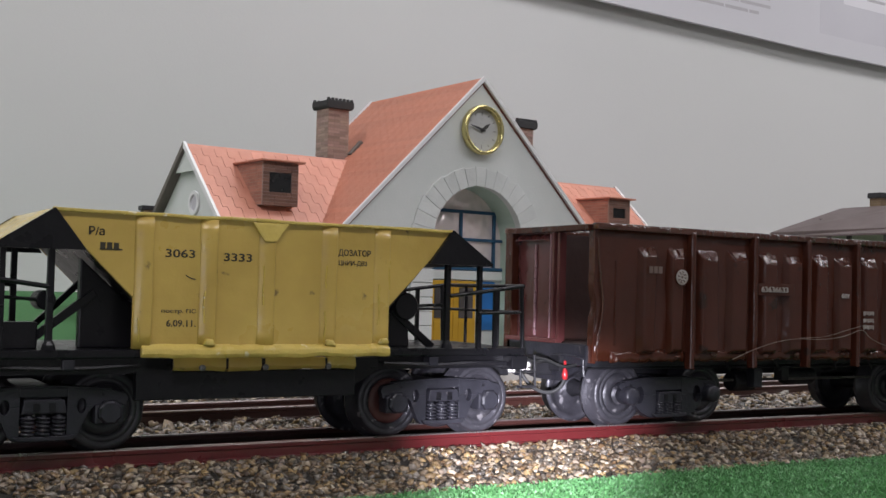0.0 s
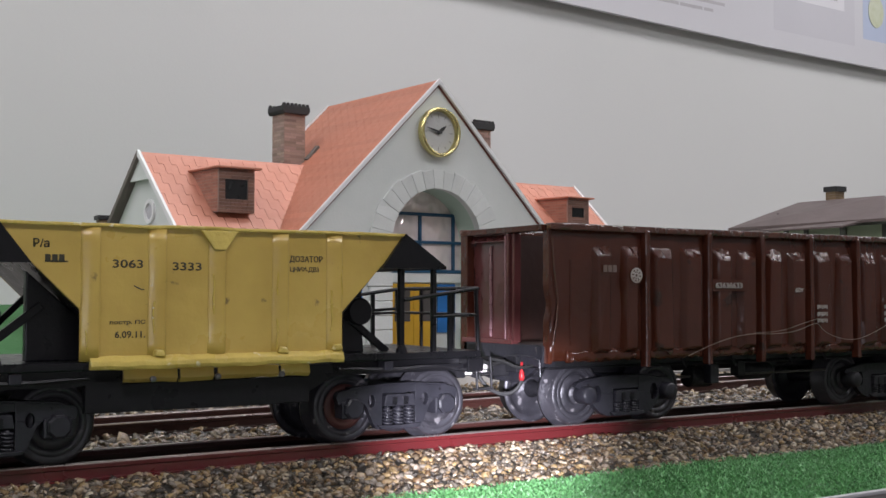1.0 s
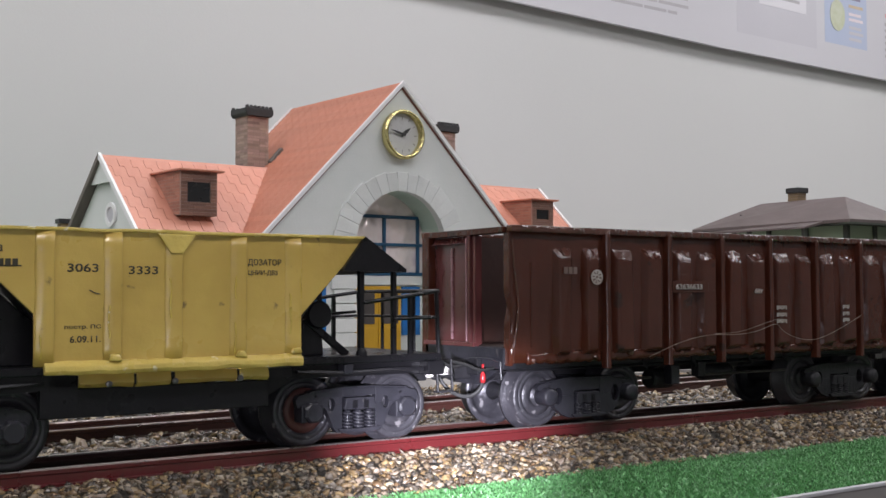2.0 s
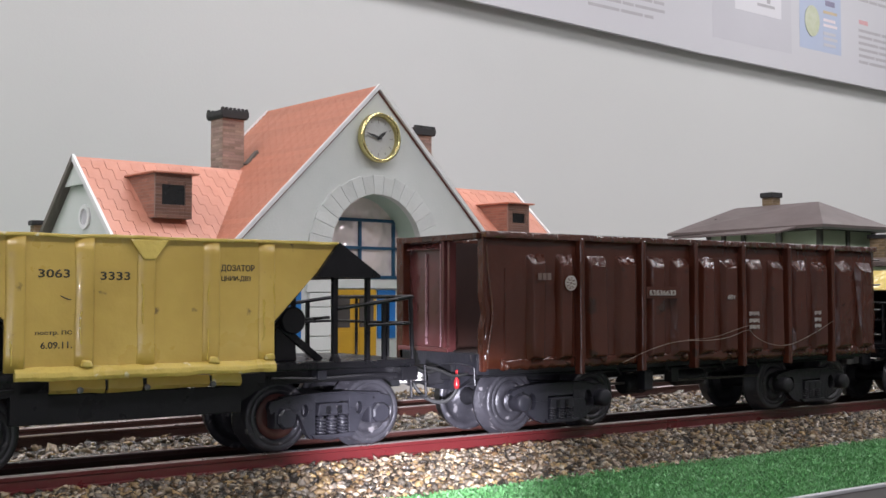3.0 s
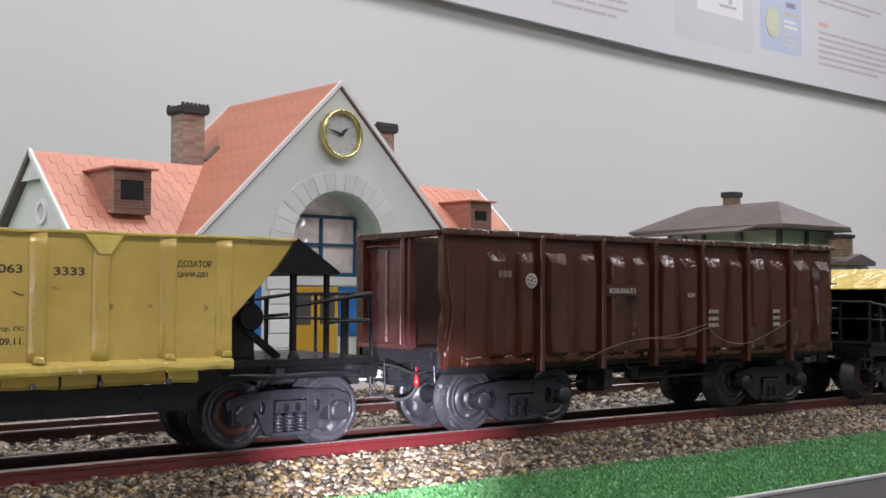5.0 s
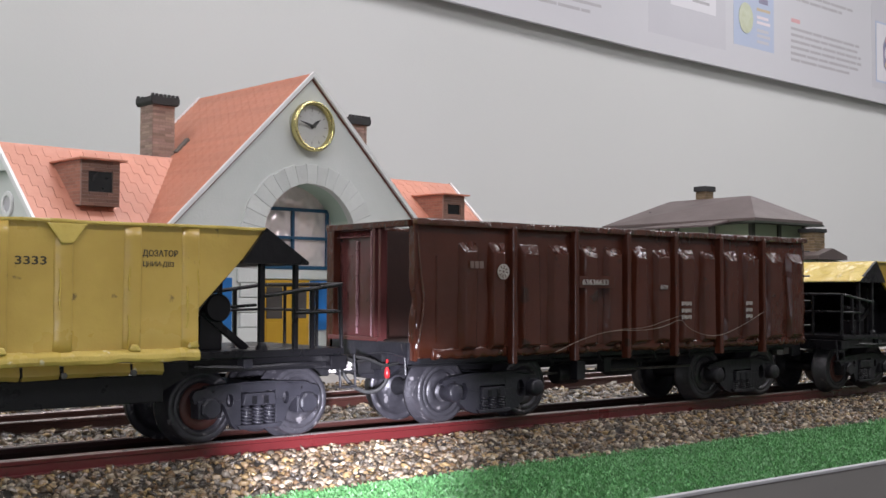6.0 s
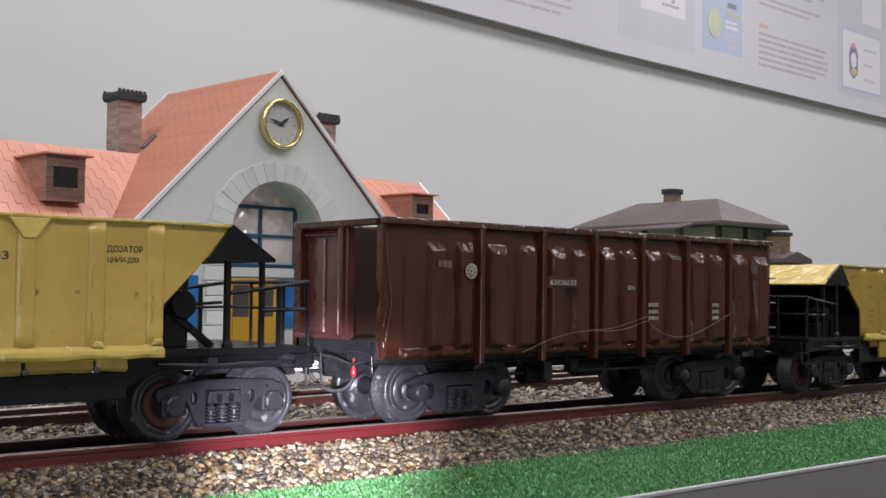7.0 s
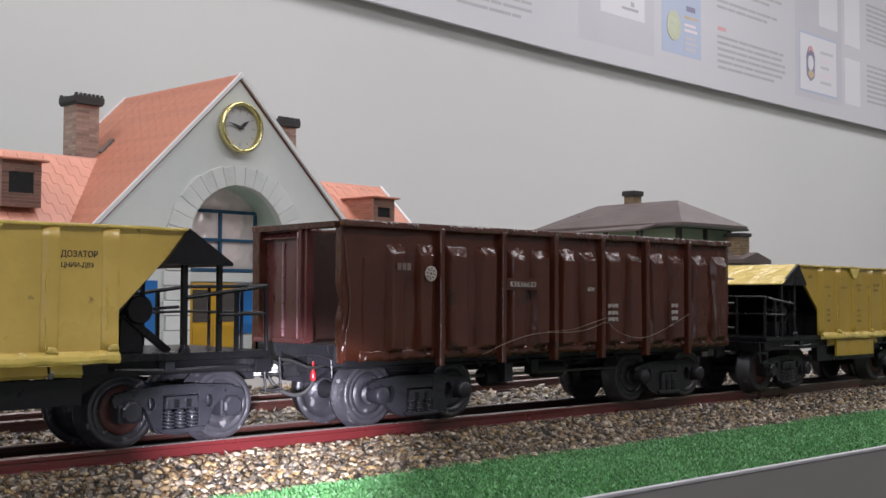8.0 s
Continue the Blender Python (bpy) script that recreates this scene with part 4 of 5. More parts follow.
def gondola(m):
    """A steel gondola with pressed side panels between posts; x runs from its open end to the closed one."""
    t = thing("gondola_wagon", "glossy brown steel gondola wagon with dented sides", "wagon", "", m)
    L, W, z0, z1 = 0.541, 0.130, 0.0650, 0.1800
    posts = (0.104, 0.180, 0.250, 0.319, 0.389, 0.461)
    edges = (0.012, *posts, 0.541)
    for y, d in ((0.0, -1), (W, 1)):
        bm = bmesh.new()
        n = 120
        ref = np.random.default_rng(21 if d < 0 else 22)
        outer = []
        for j in range(13):
            z = z0 + (z1 - z0) * j / 12
            outer.append([])
            for i in range(n + 1):
                x = L * i / n
                dent = 0.0011 * noise.noise(Vector((x * 28, z * 34, 3.0 + d))) + 0.0005 * noise.noise(Vector((x * 90, z * 80, 5.0)))
                if j == 0:
                    dent += 0.0012 * noise.noise(Vector((x * 60, 0, 9.0)))
                knock = bulge(z) * max(0.0, 1 - x / 0.016)
                outer[-1].append(bm.verts.new((x + 0.0032 * knock, y + d * (dent + 0.0016 * knock), z + (0.0012 * noise.noise(Vector((x * 45, 2.0, 1.0))) if j == 0 else 0))))
        inner = [[bm.verts.new((v.co.x, y - d * 0.0035, v.co.z)) for v in (row[0], row[-1])] for row in (outer[0], outer[-1])]
        for a, b in zip(outer, outer[1:]):
            for i in range(n):
                bm.faces.new((a[i], a[i + 1], b[i + 1], b[i]))
        bm.faces.new((inner[0][0], inner[0][1], inner[1][1], inner[1][0]))
        bm.faces.new([*outer[0], inner[0][1], inner[0][0]])
        bm.faces.new([*outer[-1], inner[1][1], inner[1][0]])
        bm.faces.new([r[0] for r in outer] + [inner[1][0], inner[0][0]])
        bm.faces.new([r[-1] for r in outer] + [inner[1][1], inner[0][1]])
        sw = part("side_wall", bm, "brown", t, "", True)
        for f in sw.data.polygons:
            f.use_smooth = len(f.vertices) == 4 and abs(f.normal.y) > 0.8
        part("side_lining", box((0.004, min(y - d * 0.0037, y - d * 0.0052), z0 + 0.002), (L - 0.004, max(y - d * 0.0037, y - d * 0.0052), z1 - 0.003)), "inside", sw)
        part("top_cap", dented(box((-0.002, min(y - d * 0.004, y + d * 0.0048), z1 - 0.0052), (L + 0.001, max(y - d * 0.004, y + d * 0.0048), z1 + 0.0006), 0.0016), 0.0004, 50), "brown_worn", sw, "scuffed brown top angle")
        for a, b in zip(edges, edges[1:]):
            w = b - a
            for c0, c1 in ((0.10, 0.45), (0.57, 0.92)) if a > 0.02 else ((0.345, 0.58), (0.70, 0.93)):
                px0, px1 = a + w * c0, a + w * c1
                own = bmesh.new()
                zb, zt = 0.0675, 0.1650
                h = 0.0060
                q = [(px0, 0, zb), (px1, 0, zb), (px1, 0, zt), (px0, 0, zt), (px0 + 0.0045, h, zb + 0.0065), (px1 - 0.0045, h, zb + 0.0065), (px1 - 0.0045, h, zt - 0.0115), (px0 + 0.0045, h, zt - 0.0115)]
                v = [own.verts.new((qx + ref.normal(0, 0.0005), y + d * (qh + (ref.normal(0, 0.0006) if qh else -0.0015)), qz + ref.normal(0, 0.0008))) for qx, qh, qz in q]
                for f in ((4, 5, 6, 7), (0, 1, 5, 4), (1, 2, 6, 5), (2, 3, 7, 6), (3, 0, 4, 7)):
                    own.faces.new([v[k] for k in f])
                bmesh.ops.recalc_face_normals(own, faces=own.faces)
                bmesh.ops.bevel(own, geom=[e for e in own.edges if len(e.link_faces) == 2], offset=0.0009, segments=1, affect="EDGES")
                crest = {e for f in own.faces if f.normal.z > 0.25 and f.calc_area() > 5e-5 for e in f.edges}
                bmesh.ops.subdivide_edges(own, edges=list(crest), cuts=3, use_grid_fill=True)
                for vt in own.verts:
                    if vt.co.z > zt - 0.0120:
                        vt.co += Vector((0, 0.0011 * noise.noise(vt.co * 210 + Vector((0, 0, d))), 0.0010 * noise.noise(vt.co * 160)))
                part("pressed_panel", own, "brown", sw)
        for x in posts:
            pp = [(x - 0.0034, y - d * 0.001), (x - 0.0028, y + d * 0.0060), (x - 0.0012, y + d * 0.0072), (x + 0.0012, y + d * 0.0072), (x + 0.0028, y + d * 0.0060), (x + 0.0034, y - d * 0.001)]
            part("side_post", dented(prism(pp, "z", 0.0575, z1 - 0.0048, 0.0008), 0.0007, 60, 0.01, x * 9), "brown", sw)
            part("post_cap", lathe([(0, -0.002), (0.0028, -0.002), (0.0030, 0.0012), (0.0018, 0.0026), (0, 0.0028)], pose(x, y + d * 0.0045, z1 - 0.0052), 12), "brown_worn", sw)
        for a, b in zip(edges, edges[1:]):
            flap = prism([(y + d * q, z) for q, z in ((-0.0010, 0.0750), (0.0016, 0.0712), (0.0018, 0.0670), (0.0008, 0.0640), (-0.0010, 0.0640))], "x", a + 0.0045, b - 0.0045 if b < L - 0.01 else b - 0.001)
            part("bottom_flap", dented(flap, 0.0018, 170, 0.004, a * 31 + d), "brown", sw, "crumpled brown bottom flap", True)
        for k in range(10):
            x = 0.030 + k * 0.052 + ref.normal(0, 0.008)
            w, zz, h = ref.uniform(0.0022, 0.0042), 0.0690 + ref.normal(0, 0.0012), ref.uniform(0.0020, 0.0036)
            lump = lathe([(0, -0.001), (0.8, 0.0), (1.0, 0.5), (0.6, 1.0), (0, 1.15)], pose(x, y - d * 0.0004, zz, -90 * d) @ Matrix.Diagonal((w, h, 0.0042, 1)), 9)
            part("door_hinge", lump, "brown_worn", sw, "", True)
        bmc = dented(box((-0.0015, min(y, y - d * 0.008), z0 - 0.002), (0.0020, max(y, y - d * 0.008), z1 - 0.0006), 0.0006), 0.0003, 60, 0.006)
        for vt in bmc.verts:
            vt.co.x += 0.0030 * bulge(vt.co.z)
        part("corner_post", bmc, "brown", sw)
        crease = tube([(0.0022, y + d * 0.0006, 0.066), (0.0030, y + d * 0.0012, 0.085), (0.0075, y + d * 0.0022, 0.112), (0.0035, y + d * 0.0012, 0.140), (0.0020, y + d * 0.0004, 0.168)], 0.0009)
        part("bent_edge", crease, "brown_worn", sw, "bent and shiny end edge")
        part("pressed_seam", rod((0.0215, y - d * 0.0002, 0.078), (0.0215, y - d * 0.0002, 0.150), 0.0009), "brown", sw)
    # the near end: one closed leaf, one opening
    part("end_corner", box((-0.0040, 0.1180, z0), (0.004, W - 0.0005, z1 - 0.001), 0.0010), "brown", t)
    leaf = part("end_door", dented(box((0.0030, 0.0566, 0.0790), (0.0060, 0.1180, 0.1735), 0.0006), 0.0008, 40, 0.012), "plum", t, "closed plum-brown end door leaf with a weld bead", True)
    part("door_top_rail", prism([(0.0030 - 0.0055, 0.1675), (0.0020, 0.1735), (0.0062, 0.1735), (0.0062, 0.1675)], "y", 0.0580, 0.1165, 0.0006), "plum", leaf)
    part("door_rib", dented(tube([(0.0022, 0.0890 + 0.0005 * math.sin(k * 2.1), 0.0830 + 0.0074 * k) for k in range(12)], 0.0014, 10), 0.0003, 120, 0.02), "plum_glint", leaf, "weld bead down the door, coloured pale for its glint", True)
    part("door_foot_rail", box((-0.0045, 0.0480, 0.0775), (0.0028, W - 0.004, 0.0815), 0.0008), "plum", leaf)
    for yy, xx in ((0.0478, -0.0020), (0.0530, -0.0045)):
        post = prism([(xx, yy), (xx, yy + 0.0042), (0.0055, yy + 0.0042), (0.0055, yy)], "z", 0.0790, 0.1740, 0.0010)
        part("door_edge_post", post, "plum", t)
    # a second pale bead paints a bright line along the post's edge
    part("door_edge_bead", tube([(-0.0048, 0.0572, 0.082 + 0.0100 * k) for k in range(10)], 0.0008, 6), "plum_glint", t, "", True)
    part("end_lintel", box((-0.0050, 0.0045, 0.1742), (0.005, W - 0.0045, 0.1795), 0.0008), "brown", t)
    part("far_end", box((L - 0.004, 0.0045, z0), (L, W - 0.0045, z1 - 0.001), 0.0008), "brown", t)
    for k in range(4):
        zz = 0.072 + k * 0.0275
        part("grab_iron", rod((L + 0.0005, 0.006, zz + 0.012), (L + 0.010, -0.001, zz + 0.012), 0.0009), "rod", t)
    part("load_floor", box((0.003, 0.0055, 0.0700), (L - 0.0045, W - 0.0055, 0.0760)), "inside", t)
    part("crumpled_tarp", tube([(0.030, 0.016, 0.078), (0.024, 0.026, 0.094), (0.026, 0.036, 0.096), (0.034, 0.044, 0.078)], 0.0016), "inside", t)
    part("end_sill", box((-0.0040, 0.006, 0.0600), (0.010, W - 0.006, 0.0780), 0.001), "bogie", t, "grey-black end sill")
    part("end_plate", prism([(0.010, 0.060), (0.120, 0.060), (0.120, 0.052), (0.085, 0.045), (0.045, 0.045), (0.010, 0.062)], "x", 0.0, 0.006, 0.0006), "bogie", t)
    part("underframe", box((0.006, 0.050, 0.0480), (L - 0.004, 0.080, 0.0690), 0.001), "bogie_black", t)
    for y in (0.012, W - 0.016):
        part("side_sill", box((0.006, y, 0.0595), (L - 0.004, y + 0.004, 0.0698), 0.0006), "bogie_black", t)
    for x in (0.145, 0.205, 0.27, 0.335, 0.395):
        part("cross_bearer", prism([(0.010, 0.0690), (0.120, 0.0690), (0.120, 0.0640), (0.085, 0.050), (0.045, 0.050), (0.010, 0.0640)], "x", x - 0.003, x + 0.003), "bogie_black", t)
    part("brake_cylinder", lathe([(0, 0), (0.0085, 0), (0.0095, 0.002), (0.0095, 0.026), (0.007, 0.030), (0, 0.030)], pose(0.185, 0.030, 0.0430, 0, 90, 0), 20), "bogie_black", t)
    part("air_tank", lathe([(0, 0), (0.006, 0.001), (0.0085, 0.006), (0.0085, 0.040), (0.006, 0.045), (0, 0.046)], pose(0.255, 0.034, 0.0465, 0, 90, 0), 20), "bogie_black", t, "", True)
    part("valve", box((0.198, 0.012, 0.0380), (0.209, 0.022, 0.0560), 0.0012), "bogie", t)
    part("valve", box((0.236, 0.014, 0.0440), (0.246, 0.024, 0.0580), 0.0012), "bogie_black", t)
    part("brake_rod", rod((0.11, 0.026, 0.0445), (0.43, 0.026, 0.0445), 0.0013), "rod", t)
    part("brake_pipe", tube([(0.0, 0.020, 0.0580), (0.15, 0.016, 0.0575), (0.27, 0.018, 0.0560), (0.40, 0.016, 0.0575), (0.53, 0.02, 0.0580)], 0.0014), "bogie_black", t)
    for x in (0.158, 0.222, 0.300, 0.352):
        part("hanger", tube([(x, 0.010, 0.0650), (x + 0.003, 0.008, 0.0560), (x + 0.007, 0.010, 0.0540), (x + 0.008, 0.014, 0.0640)], 0.0011), "bogie_black", t)
    bogie(t, 0.0950, 0.094, "bogie", "wheel", "wheel", True)
    bogie(t, 0.4475, 0.095, "bogie_black", "wheel_dark", "wheel_dark", True)
    coupler(t, -0.004, -1)
    coupler(t, L, 1)
    ec = part("end_cock", lathe([(0, 0), (0.0020, 0), (0.0026, 0.003), (0.0021, 0.007), (0.0011, 0.009), (0.0011, 0.0155), (0, 0.016)], pose(-0.0085, 0.0280, 0.0480), 12), "red", t, "bright red air cock handle", True)
    part("air_hose", tube([(-0.0085, 0.028, 0.0485), (-0.010, 0.029, 0.0430), (-0.016, 0.032, 0.0370), (-0.026, 0.036, 0.0365), (-0.036, 0.042, 0.0430), (-0.040, 0.048, 0.0530)], 0.0017, 8), "rubber", t)
    part("uncoupling_rod", tube([(-0.0065, 0.006, 0.0660), (-0.0075, 0.020, 0.0690), (-0.0080, 0.050, 0.0680), (-0.0060, 0.064, 0.0640)], 0.0010), "bogie", t)
    part("uncoupling_rod", rod((-0.0065, 0.006, 0.0660), (-0.0070, 0.004, 0.0520), 0.0010), "bogie", t)
    part("chain", tube([(-0.010, 0.070, 0.062), (-0.018, 0.072, 0.050), (-0.032, 0.070, 0.049), (-0.042, 0.066, 0.060)], 0.0013), "bogie", t)
    part("air_hose", tube([(-0.006, 0.045, 0.0600), (-0.020, 0.040, 0.0640), (-0.034, 0.036, 0.0610), (-0.046, 0.034, 0.0660)], 0.0016, 8), "rubber", t)
    part("air_hose", tube([(-0.006, 0.016, 0.0610), (-0.022, 0.012, 0.0590), (-0.038, 0.014, 0.0660), (-0.052, 0.012, 0.0680)], 0.0012, 8), "rubber", t)
    part("lamp_box", box((-0.0085, 0.036, 0.0540), (-0.0035, 0.052, 0.0680), 0.001), "bogie_black", t)
    ink = -0.0014
    own = lathe([(0.0066, 0), (0.0066, 0.0005), (0.0052, 0.0005), (0.0052, 0)], pose(0.0890, ink - 0.0060, 0.1375, 90), 28)
    own = lathe([(0.0026, 0), (0.0026, 0.0005), (0.0012, 0.0005), (0.0012, 0)], pose(0.0890, ink - 0.0060, 0.1375, 90), 20, own)
    for k in range(8):
        a = k * math.pi / 4 + 0.2
        own = lathe([(0, 0), (0.0011, 0), (0.0011, 0.0005), (0, 0.0005)], pose(0.0890 + 0.0040 * math.cos(a), ink - 0.0060, 0.1375 + 0.0040 * math.sin(a), 90), 8, own)
    part("emblem", own, "white_ink", t, "round white stencilled emblem")
    bars([(0.0520 + i * 0.0052, 0.0520 + i * 0.0052 + 0.0040, 0.1400, 0.1460) for i in range(3)], ink - 0.0062, "faded_ink", t)
    lettering("63636633", 0.1855, ink - 0.0062, 0.1268, 0.0050, "white_ink", t, 0.0345)
    part("stencil_panel", box((0.1825, ink - 0.0052, 0.1240), (0.2290, ink - 0.0046, 0.1350), 0.0003), "brown", t)
    lettering("60т", 0.2930, ink - 0.0062, 0.1232, 0.0046, "white_ink", t, 0.0110)
    for z in (0.1070, 0.1000, 0.0935):
        rows = [(0.3245 + i * 0.0022, 0.3245 + i * 0.0022 + 0.0012, z + 0.0005 * (i % 3), z + 0.0040) for i in range(7)]
        bars(rows, ink - 0.0062, "white_ink", t)
        rows = [(0.4275 + i * 0.0022, 0.4275 + i * 0.0022 + 0.0012, z + 0.0005 * (i % 3), z + 0.0040) for i in range(5)]
        bars(rows, ink - 0.0062, "white_ink", t)
    return t


gondola(pose(0, 0, 0))
th = part("loose_thread", tube([(0.150, -0.0078, 0.0660), (0.185, -0.0092, 0.0780), (0.225, -0.0085, 0.0850), (0.262, -0.0090, 0.0835), (0.295, -0.0085, 0.0860), (0.322, -0.0092, 0.0950), (0.330, -0.0085, 0.0860), (0.352, -0.0090, 0.0780), (0.378, -0.0090, 0.0755), (0.402, -0.0092, 0.0810), (0.430, -0.0085, 0.0900), (0.455, -0.0092, 0.1000)], 0.00028, 5), "thread")
tagged(th, "pale frayed thread caught along the brown wagon side", "thread")
th = part("loose_thread", tube([(0.235, -0.0085, 0.0852), (0.270, -0.0092, 0.0860), (0.300, -0.0085, 0.0930), (0.327, -0.0090, 0.0985)], 0.00022, 5), "thread")
tagged(th, "pale frayed thread caught along the brown wagon side", "thread")


# ---------------------------------------------------------------- the station
def brick_skin(parent, x0, x1, y0, y1, z0, z1, mat, size=(0.0190, 0.0062), faces="wsen"):
    """Separate bricks in courses round an upright shaft, proud of its mortar."""
    sx, sz = size
    src = None
    rows = max(1, int(round((z1 - z0) / sz)))
    sz = (z1 - z0) / rows
    for f in faces:
        lo, hi = (x0, x1) if f in "sn" else (y0, y1)
        for r in range(rows):
            a = lo - (sx / 2 if r % 2 else 0)
            while a < hi - 0.0008:
                p, q = max(a, lo), min(a + sx, hi)
                a += sx
                if q - p < 0.0015:
                    continue
                if src is None:
                    src = part("brick", box((0, -0.0007, 0), (1, 0.0012, sz - 0.0007)), mat, parent)
                    ob = src
                else:
                    ob = share("brick", src, parent, Matrix())
                ln = q - p - 0.0007
                place = {"s": (p, y0, 0, 0), "n": (q, y1, 0, 180), "w": (x0, q, 0, -90), "e": (x1, p, 0, 90)}[f]
                ob.matrix_basis = pose(place[0], place[1], z0 + r * sz, 0, 0, place[3]) @ Matrix.Diagonal((ln, 1, 1, 1))


def chimney(parent, x, y, z0, z1, w, d, mat="brick"):
    sh = part("chimney", box((x, y, z0), (x + w, y + d, z1)), "mortar", parent, "small brick chimney with a black toothed cap")
    brick_skin(sh, x, x + w, y, y + d, z0 + 0.001, z1, mat, (0.0230, 0.0047))
    o = 0.0065
    bm = prism([(x - o * 0.5, z1 - 0.001), (x - o, z1 + 0.004), (x - o, z1 + 0.0125), (x + w + o, z1 + 0.0125), (x + w + o, z1 + 0.004), (x + w + o * 0.5, z1 - 0.001)], "y", y - o, y + d + o, 0.0012)
    part("chimney_cap", bm, "cap", sh)
    n = 7
    for i in range(n):
        a = x - o + (w + 2 * o) * (i + 0.15) / n
        for yy in (y - o, y + d + o - 0.006):
            part("cap_tooth", prism([(a, z1 + 0.0120), (a + 0.0046, z1 + 0.0120), (a + 0.0036, z1 + 0.0168), (a + 0.0012, z1 + 0.0172)], "y", yy, yy + 0.006), "cap", sh)


def dormer(parent, x0, x1, y0, z0, z1, back):
    """A flat-topped dormer box with a dark window; its sides die into the slope."""
    b = part("dormer", box((x0, y0, z0), (x1, back, z1)), "mortar", parent, "small brick dormer with a dark window and a thin lid")
    brick_skin(b, x0, x1, y0, back, z0 + 0.001, z1 - 0.001, "dormer_brick", (0.0150, 0.0050), "w")
    fw = 0.011
    for nm, a, c in (("window_frame", (x0, y0 - 0.0022, z0), (x0 + fw, y0 + 0.001, z1)), ("window_frame", (x1 - fw, y0 - 0.0022, z0), (x1, y0 + 0.001, z1)),
                     ("window_frame", (x0 + fw, y0 - 0.0022, z1 - 0.016), (x1 - fw, y0 + 0.001, z1)), ("window_frame", (x0 + fw, y0 - 0.0022, z0), (x1 - fw, y0 + 0.001, z0 + 0.020))):
        part(nm, box(a, (c[0], c[1], c[2])), "mortar", b)
    part("window_pane", box((x0 + fw, y0 - 0.0004, z0 + 0.020), (x1 - fw, y0 + 0.0005, z1 - 0.016)), "dark_glass", b)
    src, rows = None, 13
    step = (z1 - z0) / rows
    for i in range(rows):
        z = z0 + i * step
        beside = z > z0 + 0.018 and z + step < z1 - 0.014
        third = (x1 - x0) / 3
        cuts = [x0, x0 + third * (0.6 if i % 2 else 1), x1 - third * (1 if i % 2 else 0.6), x1]
        spans = [(x0, x0 + fw), (x1 - fw, x1)] if beside else list(zip(cuts, cuts[1:]))
        for p, q in spans:
            if src is None:
                src = part("brick", box((0, -0.0010, 0), (1, 0.0006, step - 0.0006)), "dark_brick", b)
                ob = src
            else:
                ob = share("brick", src, b, Matrix())
            ob.matrix_basis = pose(p + 0.0003, y0 - 0.0022, z) @ Matrix.Diagonal((q - p - 0.0006, 1, 1, 1))
    part("dormer_lid", box((x0 - 0.006, y0 - 0.010, z1), (x1 + 0.009, back + 0.012, z1 + 0.0028), 0.0006), "course", b)


# the dormers' front bricks are darker than those on their sides
M["dark_brick"] = tint_each(material("dark_front_brick", (0.24, 0.135, 0.098), 0.65, 0, (0.15, 0.085, 0.065), 120, 6, 0.8, 0.3, 400), 0.75, 1.25)
M["dormer_brick"] = tint_each(material("pale_dormer_brick", (0.42, 0.21, 0.15), 0.65, 0, (0.33, 0.16, 0.12), 120, 6, 0.8, 0.3, 400), 0.8, 1.15)


